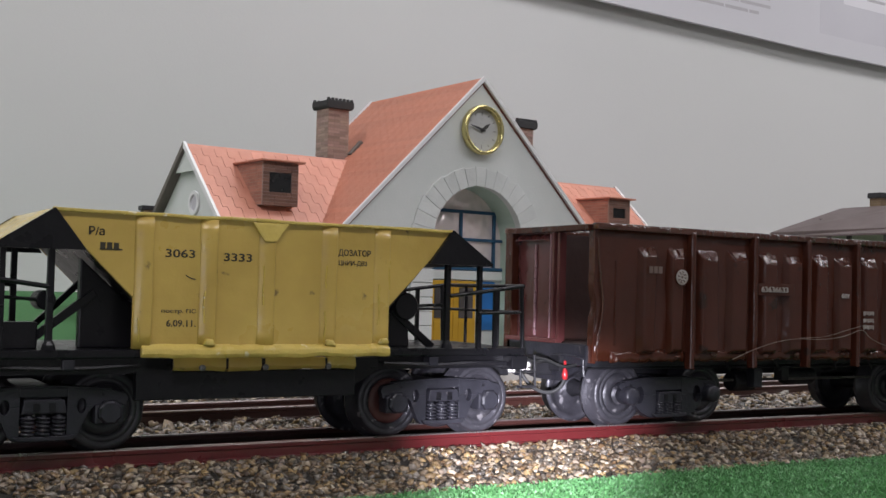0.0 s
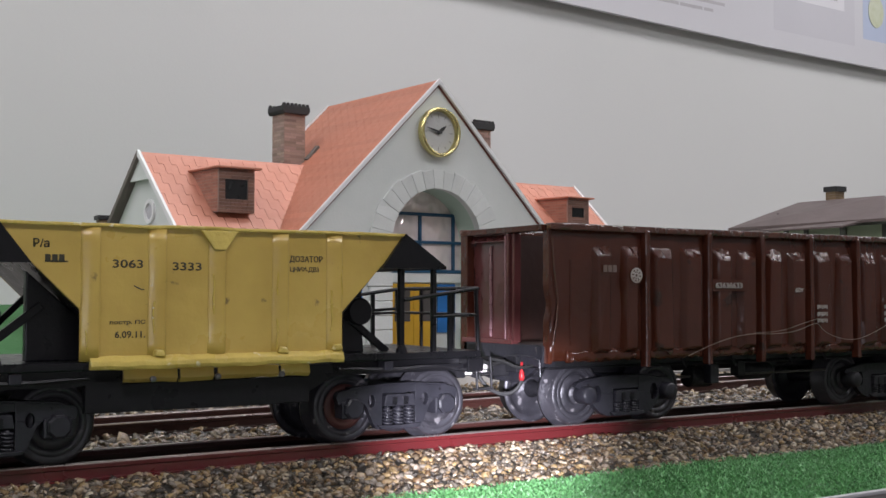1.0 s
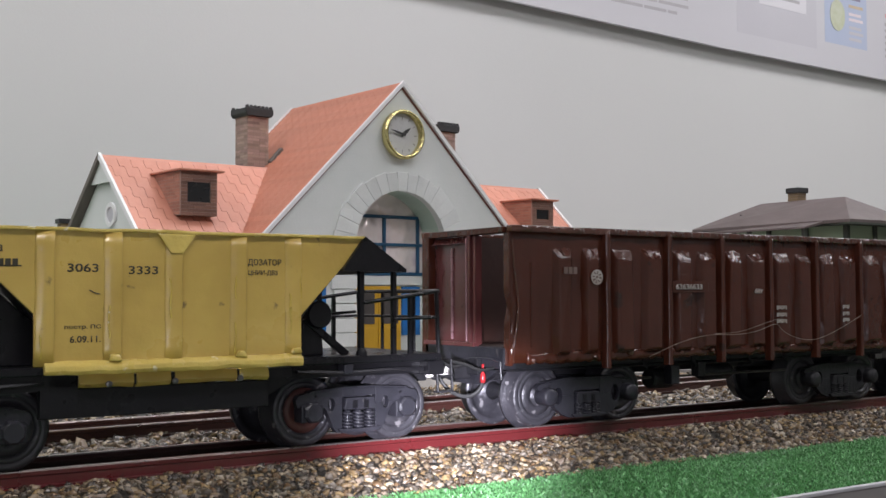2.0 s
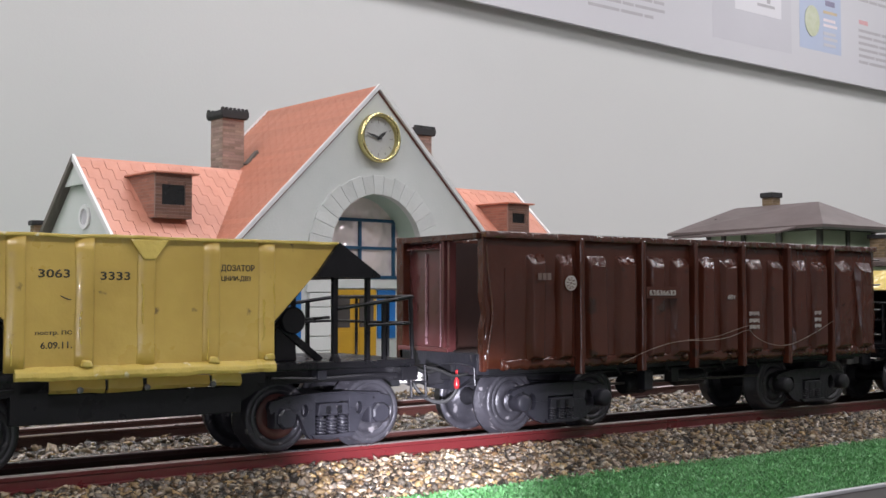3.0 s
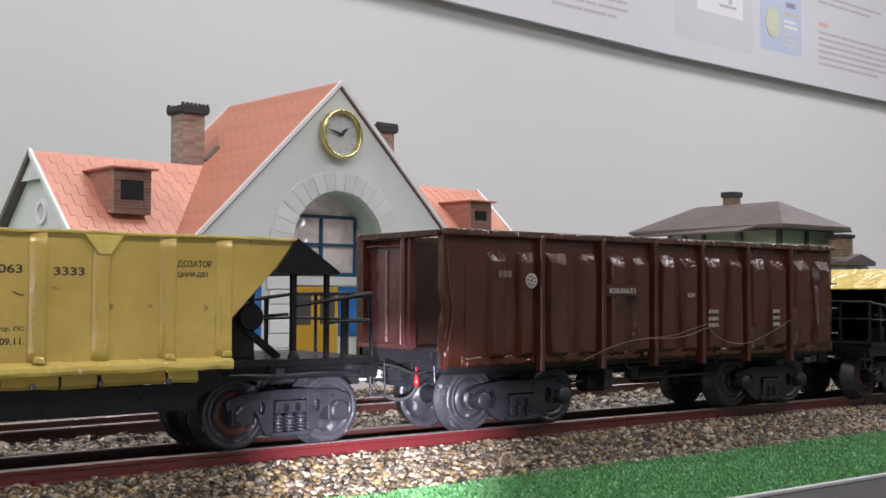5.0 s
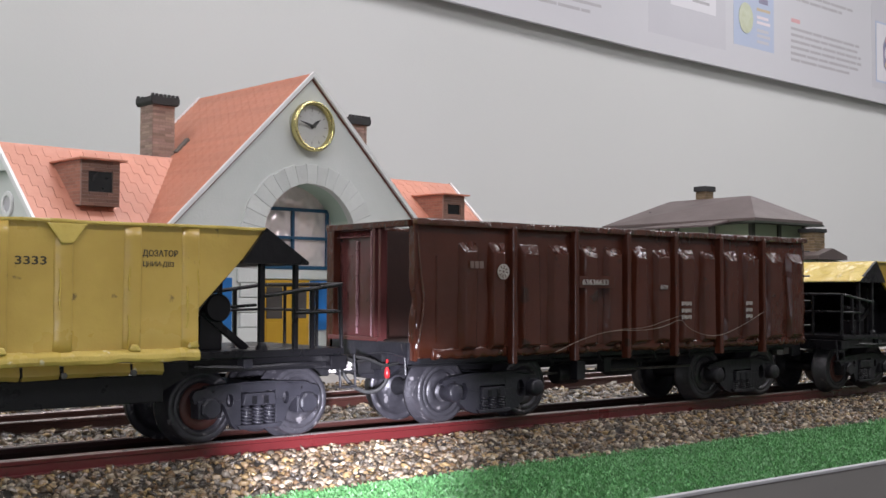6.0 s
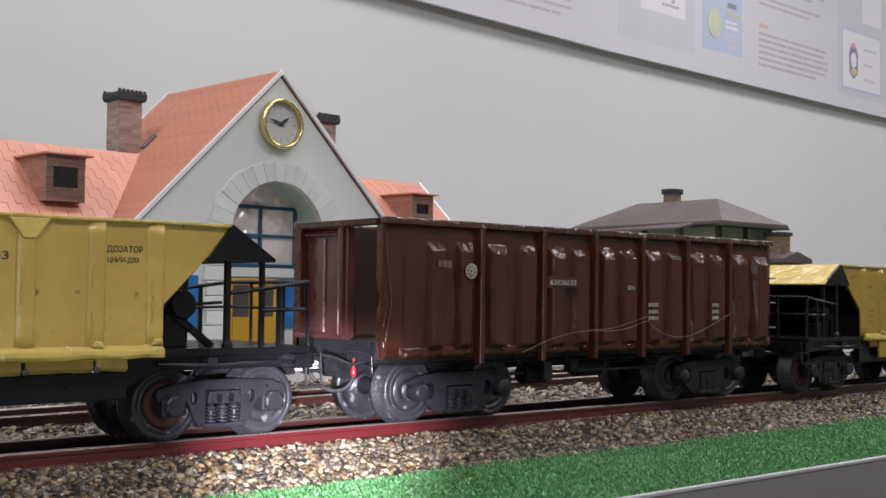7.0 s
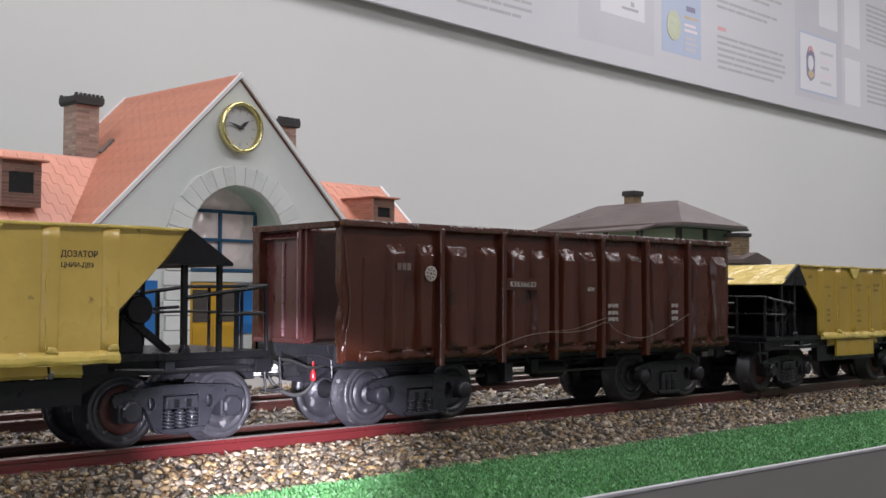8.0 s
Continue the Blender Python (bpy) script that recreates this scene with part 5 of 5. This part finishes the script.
def station(m):
    t = thing("station_building", "white model railway station with salmon tiled roofs and a big arch", "building", "", m)
    apex, k = 0.462, 0.985
    R, zc, base = 0.093, 0.200, 0.020
    fy = 0.012
    arc = [(R * math.cos(a), zc + R * math.sin(a)) for a in [math.pi * i / 24 for i in range(25)]]
    wall = [(-0.285, base), (-0.285, apex - k * 0.285), (0, apex), (0.285, apex - k * 0.285), (0.285, base), (R, base), *arc, (-R, base)]
    fac = part("front_wall", prism(wall, "y", 0.0, fy), "stucco", t)
    # arch reveal and its back wall
    bm = bmesh.new()
    path = [(R, base), *arc, (-R, base)]
    a0 = [bm.verts.new((x, fy, z)) for x, z in path]
    a1 = [bm.verts.new((x, 0.060, z)) for x, z in path]
    b0 = [bm.verts.new((x * 1.04, fy, zc + (z - zc) * (1.04 if z > zc else 1))) for x, z in path]
    b1 = [bm.verts.new((x * 1.04, 0.060, zc + (z - zc) * (1.04 if z > zc else 1))) for x, z in path]
    for i in range(len(path) - 1):
        bm.faces.new((a0[i], a0[i + 1], a1[i + 1], a1[i]))
        bm.faces.new((b0[i + 1], b0[i], b1[i], b1[i + 1]))
        bm.faces.new((a1[i], a1[i + 1], b1[i + 1], b1[i]))
    part("arch_reveal", bm, "reveal", t, "pale green arch reveal")
    glaz = [(R, 0.157), *arc, (-R, 0.157)]
    win = part("arch_window", prism(glaz, "y", 0.0570, 0.0600), "pane", t, "arched window with blue bars and glossy panes coloured as rosy glare")
    for a, c in (((-0.090, 0.052, 0.2510), (0.090, 0.0572, 0.2565)), ((-R, 0.052, 0.2050), (R, 0.0572, 0.2100)), ((-R, 0.050, 0.1560), (R, 0.0572, 0.1615)),
                 ((-0.0675, 0.052, 0.1615), (-0.0630, 0.0572, 0.2510)), ((0.0030, 0.052, 0.1615), (0.0075, 0.0572, 0.2510)), ((0.0735, 0.052, 0.1615), (0.0780, 0.0572, 0.2510))):
        part("glazing_bar", box(a, c, 0.0006), "blue_bar", win)
    part("back_wall", box((-R, 0.0565, base), (R, 0.0600, 0.1558)), "stucco", t)
    part("ledge", box((-R, 0.050, 0.1400), (R, 0.0564, 0.1550), 0.0008), "stucco", t)
    for a, b in ((-0.088, -0.0600), (0.0420, 0.0800)):
        sp = part("side_panel", box((a, 0.0535, 0.0560), (b, 0.0563, 0.1375), 0.0006), "blue", t, "blue painted side light")
    dr = part("door", box((-0.0555, 0.0500, base), (0.0365, 0.0563, 0.1380), 0.0008), "ochre", t, "ochre yellow double door with smoked glass")
    for a, b in ((-0.0490, -0.0185), (0.0010, 0.0300)):
        part("door_glass", box((a, 0.0488, 0.0760), (b, 0.0499, 0.1270)), "door_glass", dr)
        part("door_panel", box((a, 0.0490, base + 0.006), (b, 0.0499, 0.0700), 0.0004), "ochre", dr)
    part("door_gap", box((-0.0105, 0.0490, base), (-0.0085, 0.0499, 0.1360)), "ochre", dr)
    # voussoirs and the blocks of the piers
    n = 17
    for i in range(n):
        a0, a1 = math.pi * (i + 0.010) / n, math.pi * (i + 0.990) / n
        r1 = (0.1335 if i % 2 else 0.1350) - 0.0115 * math.sin(math.pi * (i + 0.5) / n) ** 2
        q = [(R - 0.001) * math.cos(a0), zc + (R - 0.001) * math.sin(a0)], [r1 * math.cos(a0), zc + r1 * math.sin(a0)], [r1 * math.cos(a1), zc + r1 * math.sin(a1)], [(R - 0.001) * math.cos(a1), zc + (R - 0.001) * math.sin(a1)]
        part("voussoir", dented(prism(q, "y", -0.0034, 0.0005, 0.0009), 0.0012, 60, 0.02), "voussoir", fac)
    for s in (-1, 1):
        z = base
        i = 0
        while z < zc - 0.004:
            h = min(0.0225, zc - z)
            x0, x1 = sorted((s * (R - 0.001), s * (0.1390 if i % 2 else 0.1345)))
            part("quoin", box((x0, -0.0055, z + 0.0006), (x1, 0.0005, z + h - 0.0006), 0.0012), "voussoir", fac)
            z += h
            i += 1
        x0, x1 = sorted((s * 0.1480, s * 0.2150))
        w = part("side_window", box((x0, -0.0030, 0.0570), (x1, 0.0006, 0.1400), 0.0006), "blue", fac, "blue painted side window")
        part("window_pane", box((x0 + 0.012, -0.0036, 0.066), (x1 - 0.012, -0.0030, 0.131)), "blue", w)
    # main roof
    back, eave = 0.334, 0.335
    rt = 0.471
    for s in (-1, 1):
        q = [(0, rt - 0.006), (s * eave, rt - 0.006 - k * eave), (s * eave, rt - 0.012 - k * eave), (0, rt - 0.012)]
        slab = part("roof_slab", prism(q, "y", -0.0014, back), "roof_under", t)
        ln = eave * math.sqrt(1 + k * k)
        ang = math.degrees(math.atan(k))
        courses = 40 if s < 0 else 20
        src = {}
        for i in range(courses):
            step = ln / courses
            d = step * (i + 0.5)
            mm = pose(s * d * math.cos(radians(ang)), -0.0012, rt - 0.006 - d * math.sin(radians(ang)) + 0.0012, 0, s * ang, 0)
            mm = mm @ pose(0, 0, 0, 0, s * 7, 0)
            way = i % 3
            if way in src:
                share("roof_course", src[way], slab, mm)
                continue
            low, high, tw = step * 0.50, -step * 0.56, 0.0215
            edge = [(s * high, 0.0), (s * low, 0.0)]
            y = tw * (0.2 + way / 3)
            while y < back - 0.004:
                edge += [(s * low, y), (s * high * 0.7, y + 0.0030), (s * high * 0.7, y + 0.0041), (s * (low - 0.0018), y + 0.0012)]
                y += tw
            edge += [(s * low, back + 0.001), (s * high, back + 0.001)]
            src[way] = part("roof_course", prism(edge, "z", -0.0014, 0.0014), "course", slab)
            src[way].matrix_basis = mm
        for yy in (-0.0060, back):
            tr = [(0, rt + 0.001), (s * (eave + 0.002), rt + 0.001 - k * (eave + 0.002)), (s * (eave + 0.002), rt - 0.0078 - k * (eave + 0.002)), (0, rt - 0.0078)]
            part("verge_board", prism(tr, "y", yy, yy + 0.0045), "trim", t, "white verge board")
    part("ridge_cap", prism([(-0.0035, rt - 0.0055), (0, rt - 0.0012), (0.0035, rt - 0.0055)], "y", -0.0012, back), "course", t)
    part("rear_gable", prism([(-0.285, base), (-0.285, apex - k * 0.285), (0, apex), (0.285, apex - k * 0.285), (0.285, base)], "y", back - 0.020, back - 0.012), "stucco", t)
    for s in (-1, 1):
        part("side_wall", box((min(s * 0.285, s * 0.277), 0.013, base), (max(s * 0.285, s * 0.277), back - 0.021, 0.175)), "stucco", t)
    # wings
    wz, wy, half, wk = 0.3395, 0.200, 0.185, 0.91
    for s, end in ((-1, 0.424), (1, 0.504)):
        wg = part("wing_wall", prism([(wy - 0.150, base), (wy - 0.150, wz - 0.012 - wk * 0.150), (wy, wz - 0.010), (wy + 0.150, wz - 0.012 - wk * 0.150), (wy + 0.150, base)], "x", min(s * (end - 0.010), s * (end - 0.020)), max(s * (end - 0.010), s * (end - 0.020))), "stucco", t, "white gable wall with a round window")
        ocu = lathe([(0.0125, 0), (0.0185, 0), (0.0190, 0.002), (0.0185, 0.0035), (0.0125, 0.0035), (0.0125, 0)], pose(s * (end - 0.010), 0.180, 0.246, 0, s * 90, 0), 28)
        part("round_window", ocu, "trim", wg, "white ring of a round window")
        part("window_pane", lathe([(0, 0), (0.0128, 0), (0.0128, 0.0012), (0, 0.0012)], pose(s * (end - 0.010), 0.180, 0.246, 0, s * 90, 0), 24), "poster_grey", wg)
        part("gablet_board", prism([(wy - 0.038, wz - 0.010 - wk * 0.038), (wy, wz - 0.008), (wy + 0.038, wz - 0.010 - wk * 0.038)], "x", min(s * (end - 0.001), s * (end - 0.006)), max(s * (end - 0.001), s * (end - 0.006))), "stucco", t)
        for f in (-1, 1):
            part("wing_side", box((min(s * 0.286, s * (end - 0.022)), wy + f * 0.150 - 0.004, base), (max(s * 0.286, s * (end - 0.022)), wy + f * 0.150 + 0.004, wz - 0.014 - wk * 0.150)), "stucco", t)
            q = [(wy, wz - 0.004), (wy + f * half, wz - 0.004 - wk * half), (wy + f * half, wz - 0.009 - wk * half), (wy, wz - 0.009)]
            inner = 0.10
            # the back slope and its verge board are grey-brown, unlike the front ones
            slab = part("roof_slab", prism(q, "x", min(s * inner, s * end), max(s * inner, s * end)), "roof_grey_brown" if f > 0 else "roof_under", t)
            tr = [(wy, wz + 0.0025), (wy + f * (half + 0.002), wz + 0.0025 - wk * (half + 0.002)), (wy + f * (half + 0.002), wz - 0.008 - wk * (half + 0.002)), (wy, wz - 0.008)]
            part("verge_board", prism(tr, "x", min(s * end, s * (end + 0.0045)), max(s * end, s * (end + 0.0045))), "trim" if f < 0 else "roof_grey_brown", t, "white verge board" if f < 0 else "")
            if f < 0:
                ln = half * math.sqrt(1 + wk * wk)
                ang = math.degrees(math.atan(wk))
                rows, tw, shift, gap = 20, 0.0215, 0.0034 * s, 0.0009
                th_ = ln / rows
                place = pose(0, wy, wz - 0.0034, ang, 0, 0)
                for kk in range(-12, 32):
                    left, right = [], []
                    for r in range(rows):
                        u = 0.10 + kk * tw + r * shift + (0.0046 if r % 2 else 0)
                        for v in (r * th_, (r + 1) * th_):
                            left.append((min(max(u, 0.10), end), -v))
                            right.append((min(max(u + tw - gap, 0.10), end), -v - (-0.0010 if shift < 0 else 0.0010) * (1 if 0.001 < v < ln - 0.001 else 0)))
                    outline = left + right[::-1]
                    outline = [p for n_, p in enumerate(outline) if (p[0] - outline[n_ - 1][0]) ** 2 + (p[1] - outline[n_ - 1][1]) ** 2 > 1e-9]
                    if len(outline) < 4 or max(p[0] for p in outline) - min(p[0] for p in outline) < 0.002:
                        continue
                    strip = part("roof_tile", prism([(s * a, b) for a, b in outline], "z", -0.0010, 0.0014), "tile", slab)
                    strip.matrix_basis = place
        part("ridge_cap", prism([(wy - 0.004, wz - 0.006), (wy, wz - 0.0005), (wy + 0.004, wz - 0.006)], "x", min(s * 0.12, s * end), max(s * 0.12, s * end)), "tile", t)
    dormer(t, -0.352, -0.292, 0.080, 0.2430, 0.3090, 0.165)
    dormer(t, 0.369, 0.424, 0.080, 0.2450, 0.3020, 0.165)
    chimney(t, -0.162, 0.214, 0.318, 0.4270, 0.040, 0.040)
    chimney(t, 0.247, 0.205, 0.240, 0.4360, 0.040, 0.044)
    part("flashing", prism([(-0.124, 0.351), (-0.101, 0.376), (-0.097, 0.370), (-0.117, 0.345)], "y", 0.203, 0.214, 0.001), "roof_grey_brown", t)
    return t


STATION = pose(0.399, 0.811, 0, 0, 0, 5.5)
station(STATION)


def wall_clock(m):
    """A round brass clock; it looks along -y."""
    t = thing("wall_clock", "round brass clock with a pale dial on the gable", "clock", "", m)
    prof = [(0.0365, 0.0), (0.0395, 0.0), (0.0424, 0.005), (0.0424, 0.0125), (0.0404, 0.0165), (0.0376, 0.0160), (0.0357, 0.0120), (0.0354, 0.0060), (0.0365, 0.0)]
    part("bezel", lathe(prof, pose(0, 0, 0, 90), 48), "brass", t, "polished brass bezel", True)
    dial = part("dial", lathe([(0, 0), (0.0372, 0), (0.0372, 0.0055), (0, 0.0058)], pose(0, 0, 0, 90), 48), "dial", t)
    for i in range(12):
        a = i * math.pi / 6
        ln = 0.0045 if i % 3 else 0.0065
        q = part("hour_mark", box((-0.0007, -0.0063, 0.0315 - ln), (0.0007, -0.0057, 0.0315), 0), "mark", dial)
        q.matrix_basis = pose(0, 0, 0, 0, math.degrees(a), 0)
    h = part("hour_hand", prism([(-0.0022, -0.004), (0.0022, -0.004), (0.0030, 0.010), (0, 0.021), (-0.0030, 0.010)], "y", -0.0085, -0.0075), "hand", t)
    h.matrix_basis = pose(0, 0, 0, 0, 52, 0)
    h = part("minute_hand", prism([(-0.0016, -0.005), (0.0016, -0.005), (0.0019, 0.012), (0, 0.0285), (-0.0019, 0.012)], "y", -0.0102, -0.0092), "hand", t)
    h.matrix_basis = pose(0, 0, 0, 0, 284, 0)
    part("hand_boss", lathe([(0, 0), (0.0028, 0), (0.0028, 0.011), (0, 0.0118)], pose(0, 0, 0, 90), 14), "hand", t)
    return t


wall_clock(STATION @ pose(-0.003, -0.0002, 0.3830) @ Matrix.Diagonal((0.945, 1, 0.955, 1)))


# ---------------------------------------------------------------- smaller buildings
def hip_roof(parent, x0, x1, y0, y1, ze, ridge, zr, mat="slate", name="roof"):
    """A hipped roof with a thin rim; ridge is (x, y) to (x, y)."""
    bm = bmesh.new()
    lo = [bm.verts.new(p) for p in ((x0, y0, ze - 0.006), (x1, y0, ze - 0.006), (x1, y1, ze - 0.006), (x0, y1, ze - 0.006))]
    e = [bm.verts.new(p) for p in ((x0, y0, ze), (x1, y0, ze), (x1, y1, ze), (x0, y1, ze))]
    a, b = bm.verts.new((*ridge[0], zr)), bm.verts.new((*ridge[1], zr))
    bm.faces.new(lo[::-1])
    for i in range(4):
        bm.faces.new((lo[i], lo[(i + 1) % 4], e[(i + 1) % 4], e[i]))
    bm.faces.new((e[0], e[1], a))
    bm.faces.new((e[1], e[2], b, a))
    bm.faces.new((e[2], e[3], b))
    bm.faces.new((e[3], e[0], a, b))
    return part(name, bm, mat, parent)


def hut(m):
    t = thing("signal_hut", "pale green signal hut with a grey-brown hipped roof", "building", "small houses", m)
    part("wall", box((0.030, 0.030, 0.018), (0.213, 0.330, 0.270)), "green_wall", t)
    for x, y in ((0.030, 0.030), (0.122, 0.030), (0.213, 0.030), (0.030, 0.13), (0.030, 0.23), (0.030, 0.33)):
        part("corner_post", box((x - 0.005, y - 0.005, 0.018), (x + 0.005, y + 0.005, 0.2695)), "dark_wood", t)
    part("wall_band", box((0.026, 0.026, 0.205), (0.217, 0.334, 0.212)), "dark_wood", t)
    rf = hip_roof(t, 0.0, 0.243, 0.0, 0.360, 0.2765, ((0.121, 0.100), (0.121, 0.330)), 0.3345)
    for v in rf.data.vertices:
        if v.co.x < 0.01 and v.co.y > 0.3:
            v.co += Vector((-0.066, 0.010, -0.006))
    part("eave_board", box((-0.002, -0.002, 0.2660), (0.245, 0.362, 0.2703)), "dark_wood", t)
    q = [(0.004, 0.2770), (-0.066, 0.2615), (-0.066, 0.2570), (0.004, 0.2705)]
    part("porch_roof", prism(q, "y", 0.058, 0.368, 0.0008), "slate", t)
    for y in (0.070, 0.215, 0.355):
        part("porch_post", box((-0.058, y - 0.004, 0.018), (-0.050, y + 0.004, 0.2595)), "dark_wood", t)
    sh = part("chimney", box((0.135, 0.235, 0.300), (0.163, 0.263, 0.354)), "mortar", t, "ochre brick chimney with a dark cap")
    brick_skin(sh, 0.135, 0.163, 0.235, 0.263, 0.325, 0.354, "olive_brick", (0.014, 0.0055), "ws")
    part("chimney_cap", box((0.131, 0.231, 0.354), (0.167, 0.267, 0.366), 0.001), "cap", sh)
    part("roof_vent", rod((0.030, 0.310, 0.275), (0.030, 0.310, 0.304), 0.003), "cap", t)
    return t


hut(pose(1.404, 0.70, 0))


def shed(m, w, d, h, chim, tall, label, group="small houses", shaft="olive_brick"):
    """A low shed with a lean-to roof and a brick chimney."""
    t = thing("shed", label, "building", group, m)
    part("wall", box((0, 0, 0.012), (w, d, h)), "green_wall", t)
    part("roof", prism([(-0.012, h + 0.001), (w + 0.012, h + 0.001), (w + 0.012, h + 0.010), (w * 0.5, h + 0.026), (-0.012, h + 0.010)], "y", -0.012, d + 0.012, 0.001), "slate", t)
    x, y, cw = chim
    sh = part("chimney", box((x, y, h), (x + cw, y + cw, tall)), "mortar", t, "ochre brick chimney with a dark cap")
    brick_skin(sh, x, x + cw, y, y + cw, h + 0.02, tall, shaft, (0.014, 0.0055), "ws")
    part("chimney_cap", box((x - 0.004, y - 0.004, tall), (x + cw + 0.004, y + cw + 0.004, tall + 0.008), 0.001), "cap", sh)
    return t


shed(pose(1.555, 0.655, 0), 0.085, 0.060, 0.190, (0.012, 0.012, 0.036), 0.250, "low dark-roofed shed with an ochre brick chimney beside the hut")
shed(pose(-0.10, 1.26, 0.02), 0.16, 0.12, 0.130, (0.085, 0.02, 0.020), 0.232, "low shed with a small ochre brick chimney behind the station")


# ---------------------------------------------------------------- the poster on the wall
def poster(m):
    """A long printed board; x along the wall, -y towards the room."""
    t = thing("poster_board", "long white printed information board hung on the wall", "poster", "", m)
    part("board", prism([(0.15, 0.9740), (2.4, 0.9400), (7.4, 0.9400), (7.4, 1.95), (0.15, 1.95)], "y", -0.045, -0.033, 0.002), "poster", t)
    part("batten", box((0.4, -0.0328, 1.05), (7.2, -0.001, 1.09)), "panel", t)
    part("batten", box((0.4, -0.0328, 1.80), (7.2, -0.001, 1.84)), "panel", t)
    f = -0.0453

    def flat(name, x0, x1, z0, z1, mat, lift=0.0):
        return part(name, box((x0, f - lift * 0.4, z0), (x1, f - lift * 0.4 + 0.0004, z1)), mat, t)

    def paragraph(x0, x1, z, gap, mat, lines, seed, h=0.011):
        r = np.random.default_rng(seed)
        for i in range(lines):
            end = x1 - (x1 - x0) * (0.02 + 0.10 * r.random() if i < lines - 1 else 0.22)
            bm = None
            x = x0
            while x < end - 0.01:
                w = min(r.uniform(0.05, 0.16), end - x)
                bm = box((x, f - 0.0001, z - i * gap), (x + w, f + 0.0002, z - i * gap + h), 0, bm)
                x += w + 0.007
            part("text_line", bm, mat, t)
    flat("grey_field", 2.455, 2.90, 1.005, 1.72, "poster_grey")
    flat("white_card", 2.575, 2.84, 1.120, 1.58, "poster_white", 0.0016)
    bars_ = [(2.70, 2.80, 1.150, 1.160), (2.64, 2.74, 1.19, 1.20), (2.755, 2.775, 1.166, 1.184)]
    for a, b, c, d in bars_:
        flat("text_line", a, b, c, d, "print_grey", 0.0028)
    flat("blue_card", 2.950, 3.215, 1.038, 1.52, "poster_blue")
    part("green_roundel", lathe([(0, 0), (0.046, 0), (0.046, 0.0012), (0, 0.0012)], pose(3.028, f - 0.0008, 1.145, 90) @ Matrix.Diagonal((1, 1.25, 1, 1)), 28), "print_green", t)
    flat("text_line", 3.115, 3.175, 1.215, 1.235, "print_dark", 0.0016)
    for i, (mt, z) in enumerate((("print_yellow", 1.185), ("print_pink", 1.155), ("print_pink", 1.135), ("poster_grey", 1.105), ("poster_grey", 1.085), ("poster_grey", 1.062))):
        flat("text_line", 3.100, 3.190 - 0.012 * (i % 2), z, z + 0.011, mt, 0.0016)
    paragraph(3.335, 3.90, 1.150, 0.0245, "print_grey", 6, 1)
    paragraph(3.335, 3.83, 1.295, 0.0245, "print_grey", 2, 2)
    paragraph(3.335, 3.86, 1.42, 0.0245, "print_grey", 4, 6)
    flat("text_line", 3.338, 3.40, 1.180, 1.196, "print_red", 0.0006)
    flat("text_line", 3.345, 3.41, 1.328, 1.344, "print_red", 0.0006)
    flat("grey_field", 3.965, 4.40, 1.000, 1.62, "poster_grey")
    flat("blue_border", 3.996, 4.352, 1.028, 1.292, "poster_blue", 0.0016)
    flat("white_card", 4.004, 4.344, 1.036, 1.284, "poster_white", 0.0030)
    part("red_emblem", prism([(4.062, 1.10), (4.058, 1.19), (4.082, 1.232), (4.115, 1.232), (4.138, 1.19), (4.134, 1.10), (4.098, 1.078)], "y", f - 0.0018, f - 0.0013), "print_dark", t)
    part("emblem_field", lathe([(0, 0), (0.026, 0), (0.026, 0.001), (0, 0.001)], pose(4.098, f - 0.0013, 1.160, 90) @ Matrix.Diagonal((1, 1.3, 1, 1)), 20), "poster_white", t)
    part("emblem_top", prism([(4.075, 1.205), (4.085, 1.235), (4.112, 1.235), (4.122, 1.205), (4.098, 1.218)], "y", f - 0.0030, f - 0.0024), "print_red", t)
    part("emblem_foot", prism([(4.068, 1.105), (4.098, 1.088), (4.130, 1.105), (4.115, 1.125), (4.082, 1.125)], "y", f - 0.0030, f - 0.0024), "print_yellow", t)
    for i in range(5):
        flat("text_line", 4.19, 4.31 - 0.02 * (i % 3), 1.215 - i * 0.034, 1.227 - i * 0.034, "print_pink" if i % 2 else "poster_grey", 0.0044)
    flat("white_card", 4.425, 4.585, 1.02, 1.235, "poster_white", 0.0016)
    flat("white_card", 4.425, 4.585, 1.295, 1.60, "poster_white", 0.0016)
    paragraph(4.44, 4.57, 1.19, 0.03, "print_pink", 5, 3)
    paragraph(4.44, 4.57, 1.52, 0.03, "print_pink", 6, 8)
    flat("white_card", 4.18, 4.36, 1.34, 1.56, "poster_white", 0.0016)
    paragraph(4.66, 5.3, 1.225, 0.0245, "print_grey", 8, 4)
    paragraph(4.66, 5.3, 1.52, 0.0245, "print_grey", 8, 5)
    paragraph(1.86, 2.24, 1.070, 0.026, "print_grey", 3, 7, 0.010)
    paragraph(1.30, 1.72, 1.130, 0.026, "print_grey", 6, 9, 0.010)
    return t


poster(WALL @ Matrix.Translation((-0.100, 0.007, 0.0023)) @ Matrix.Diagonal((0.981, 1, 0.981, 1)))
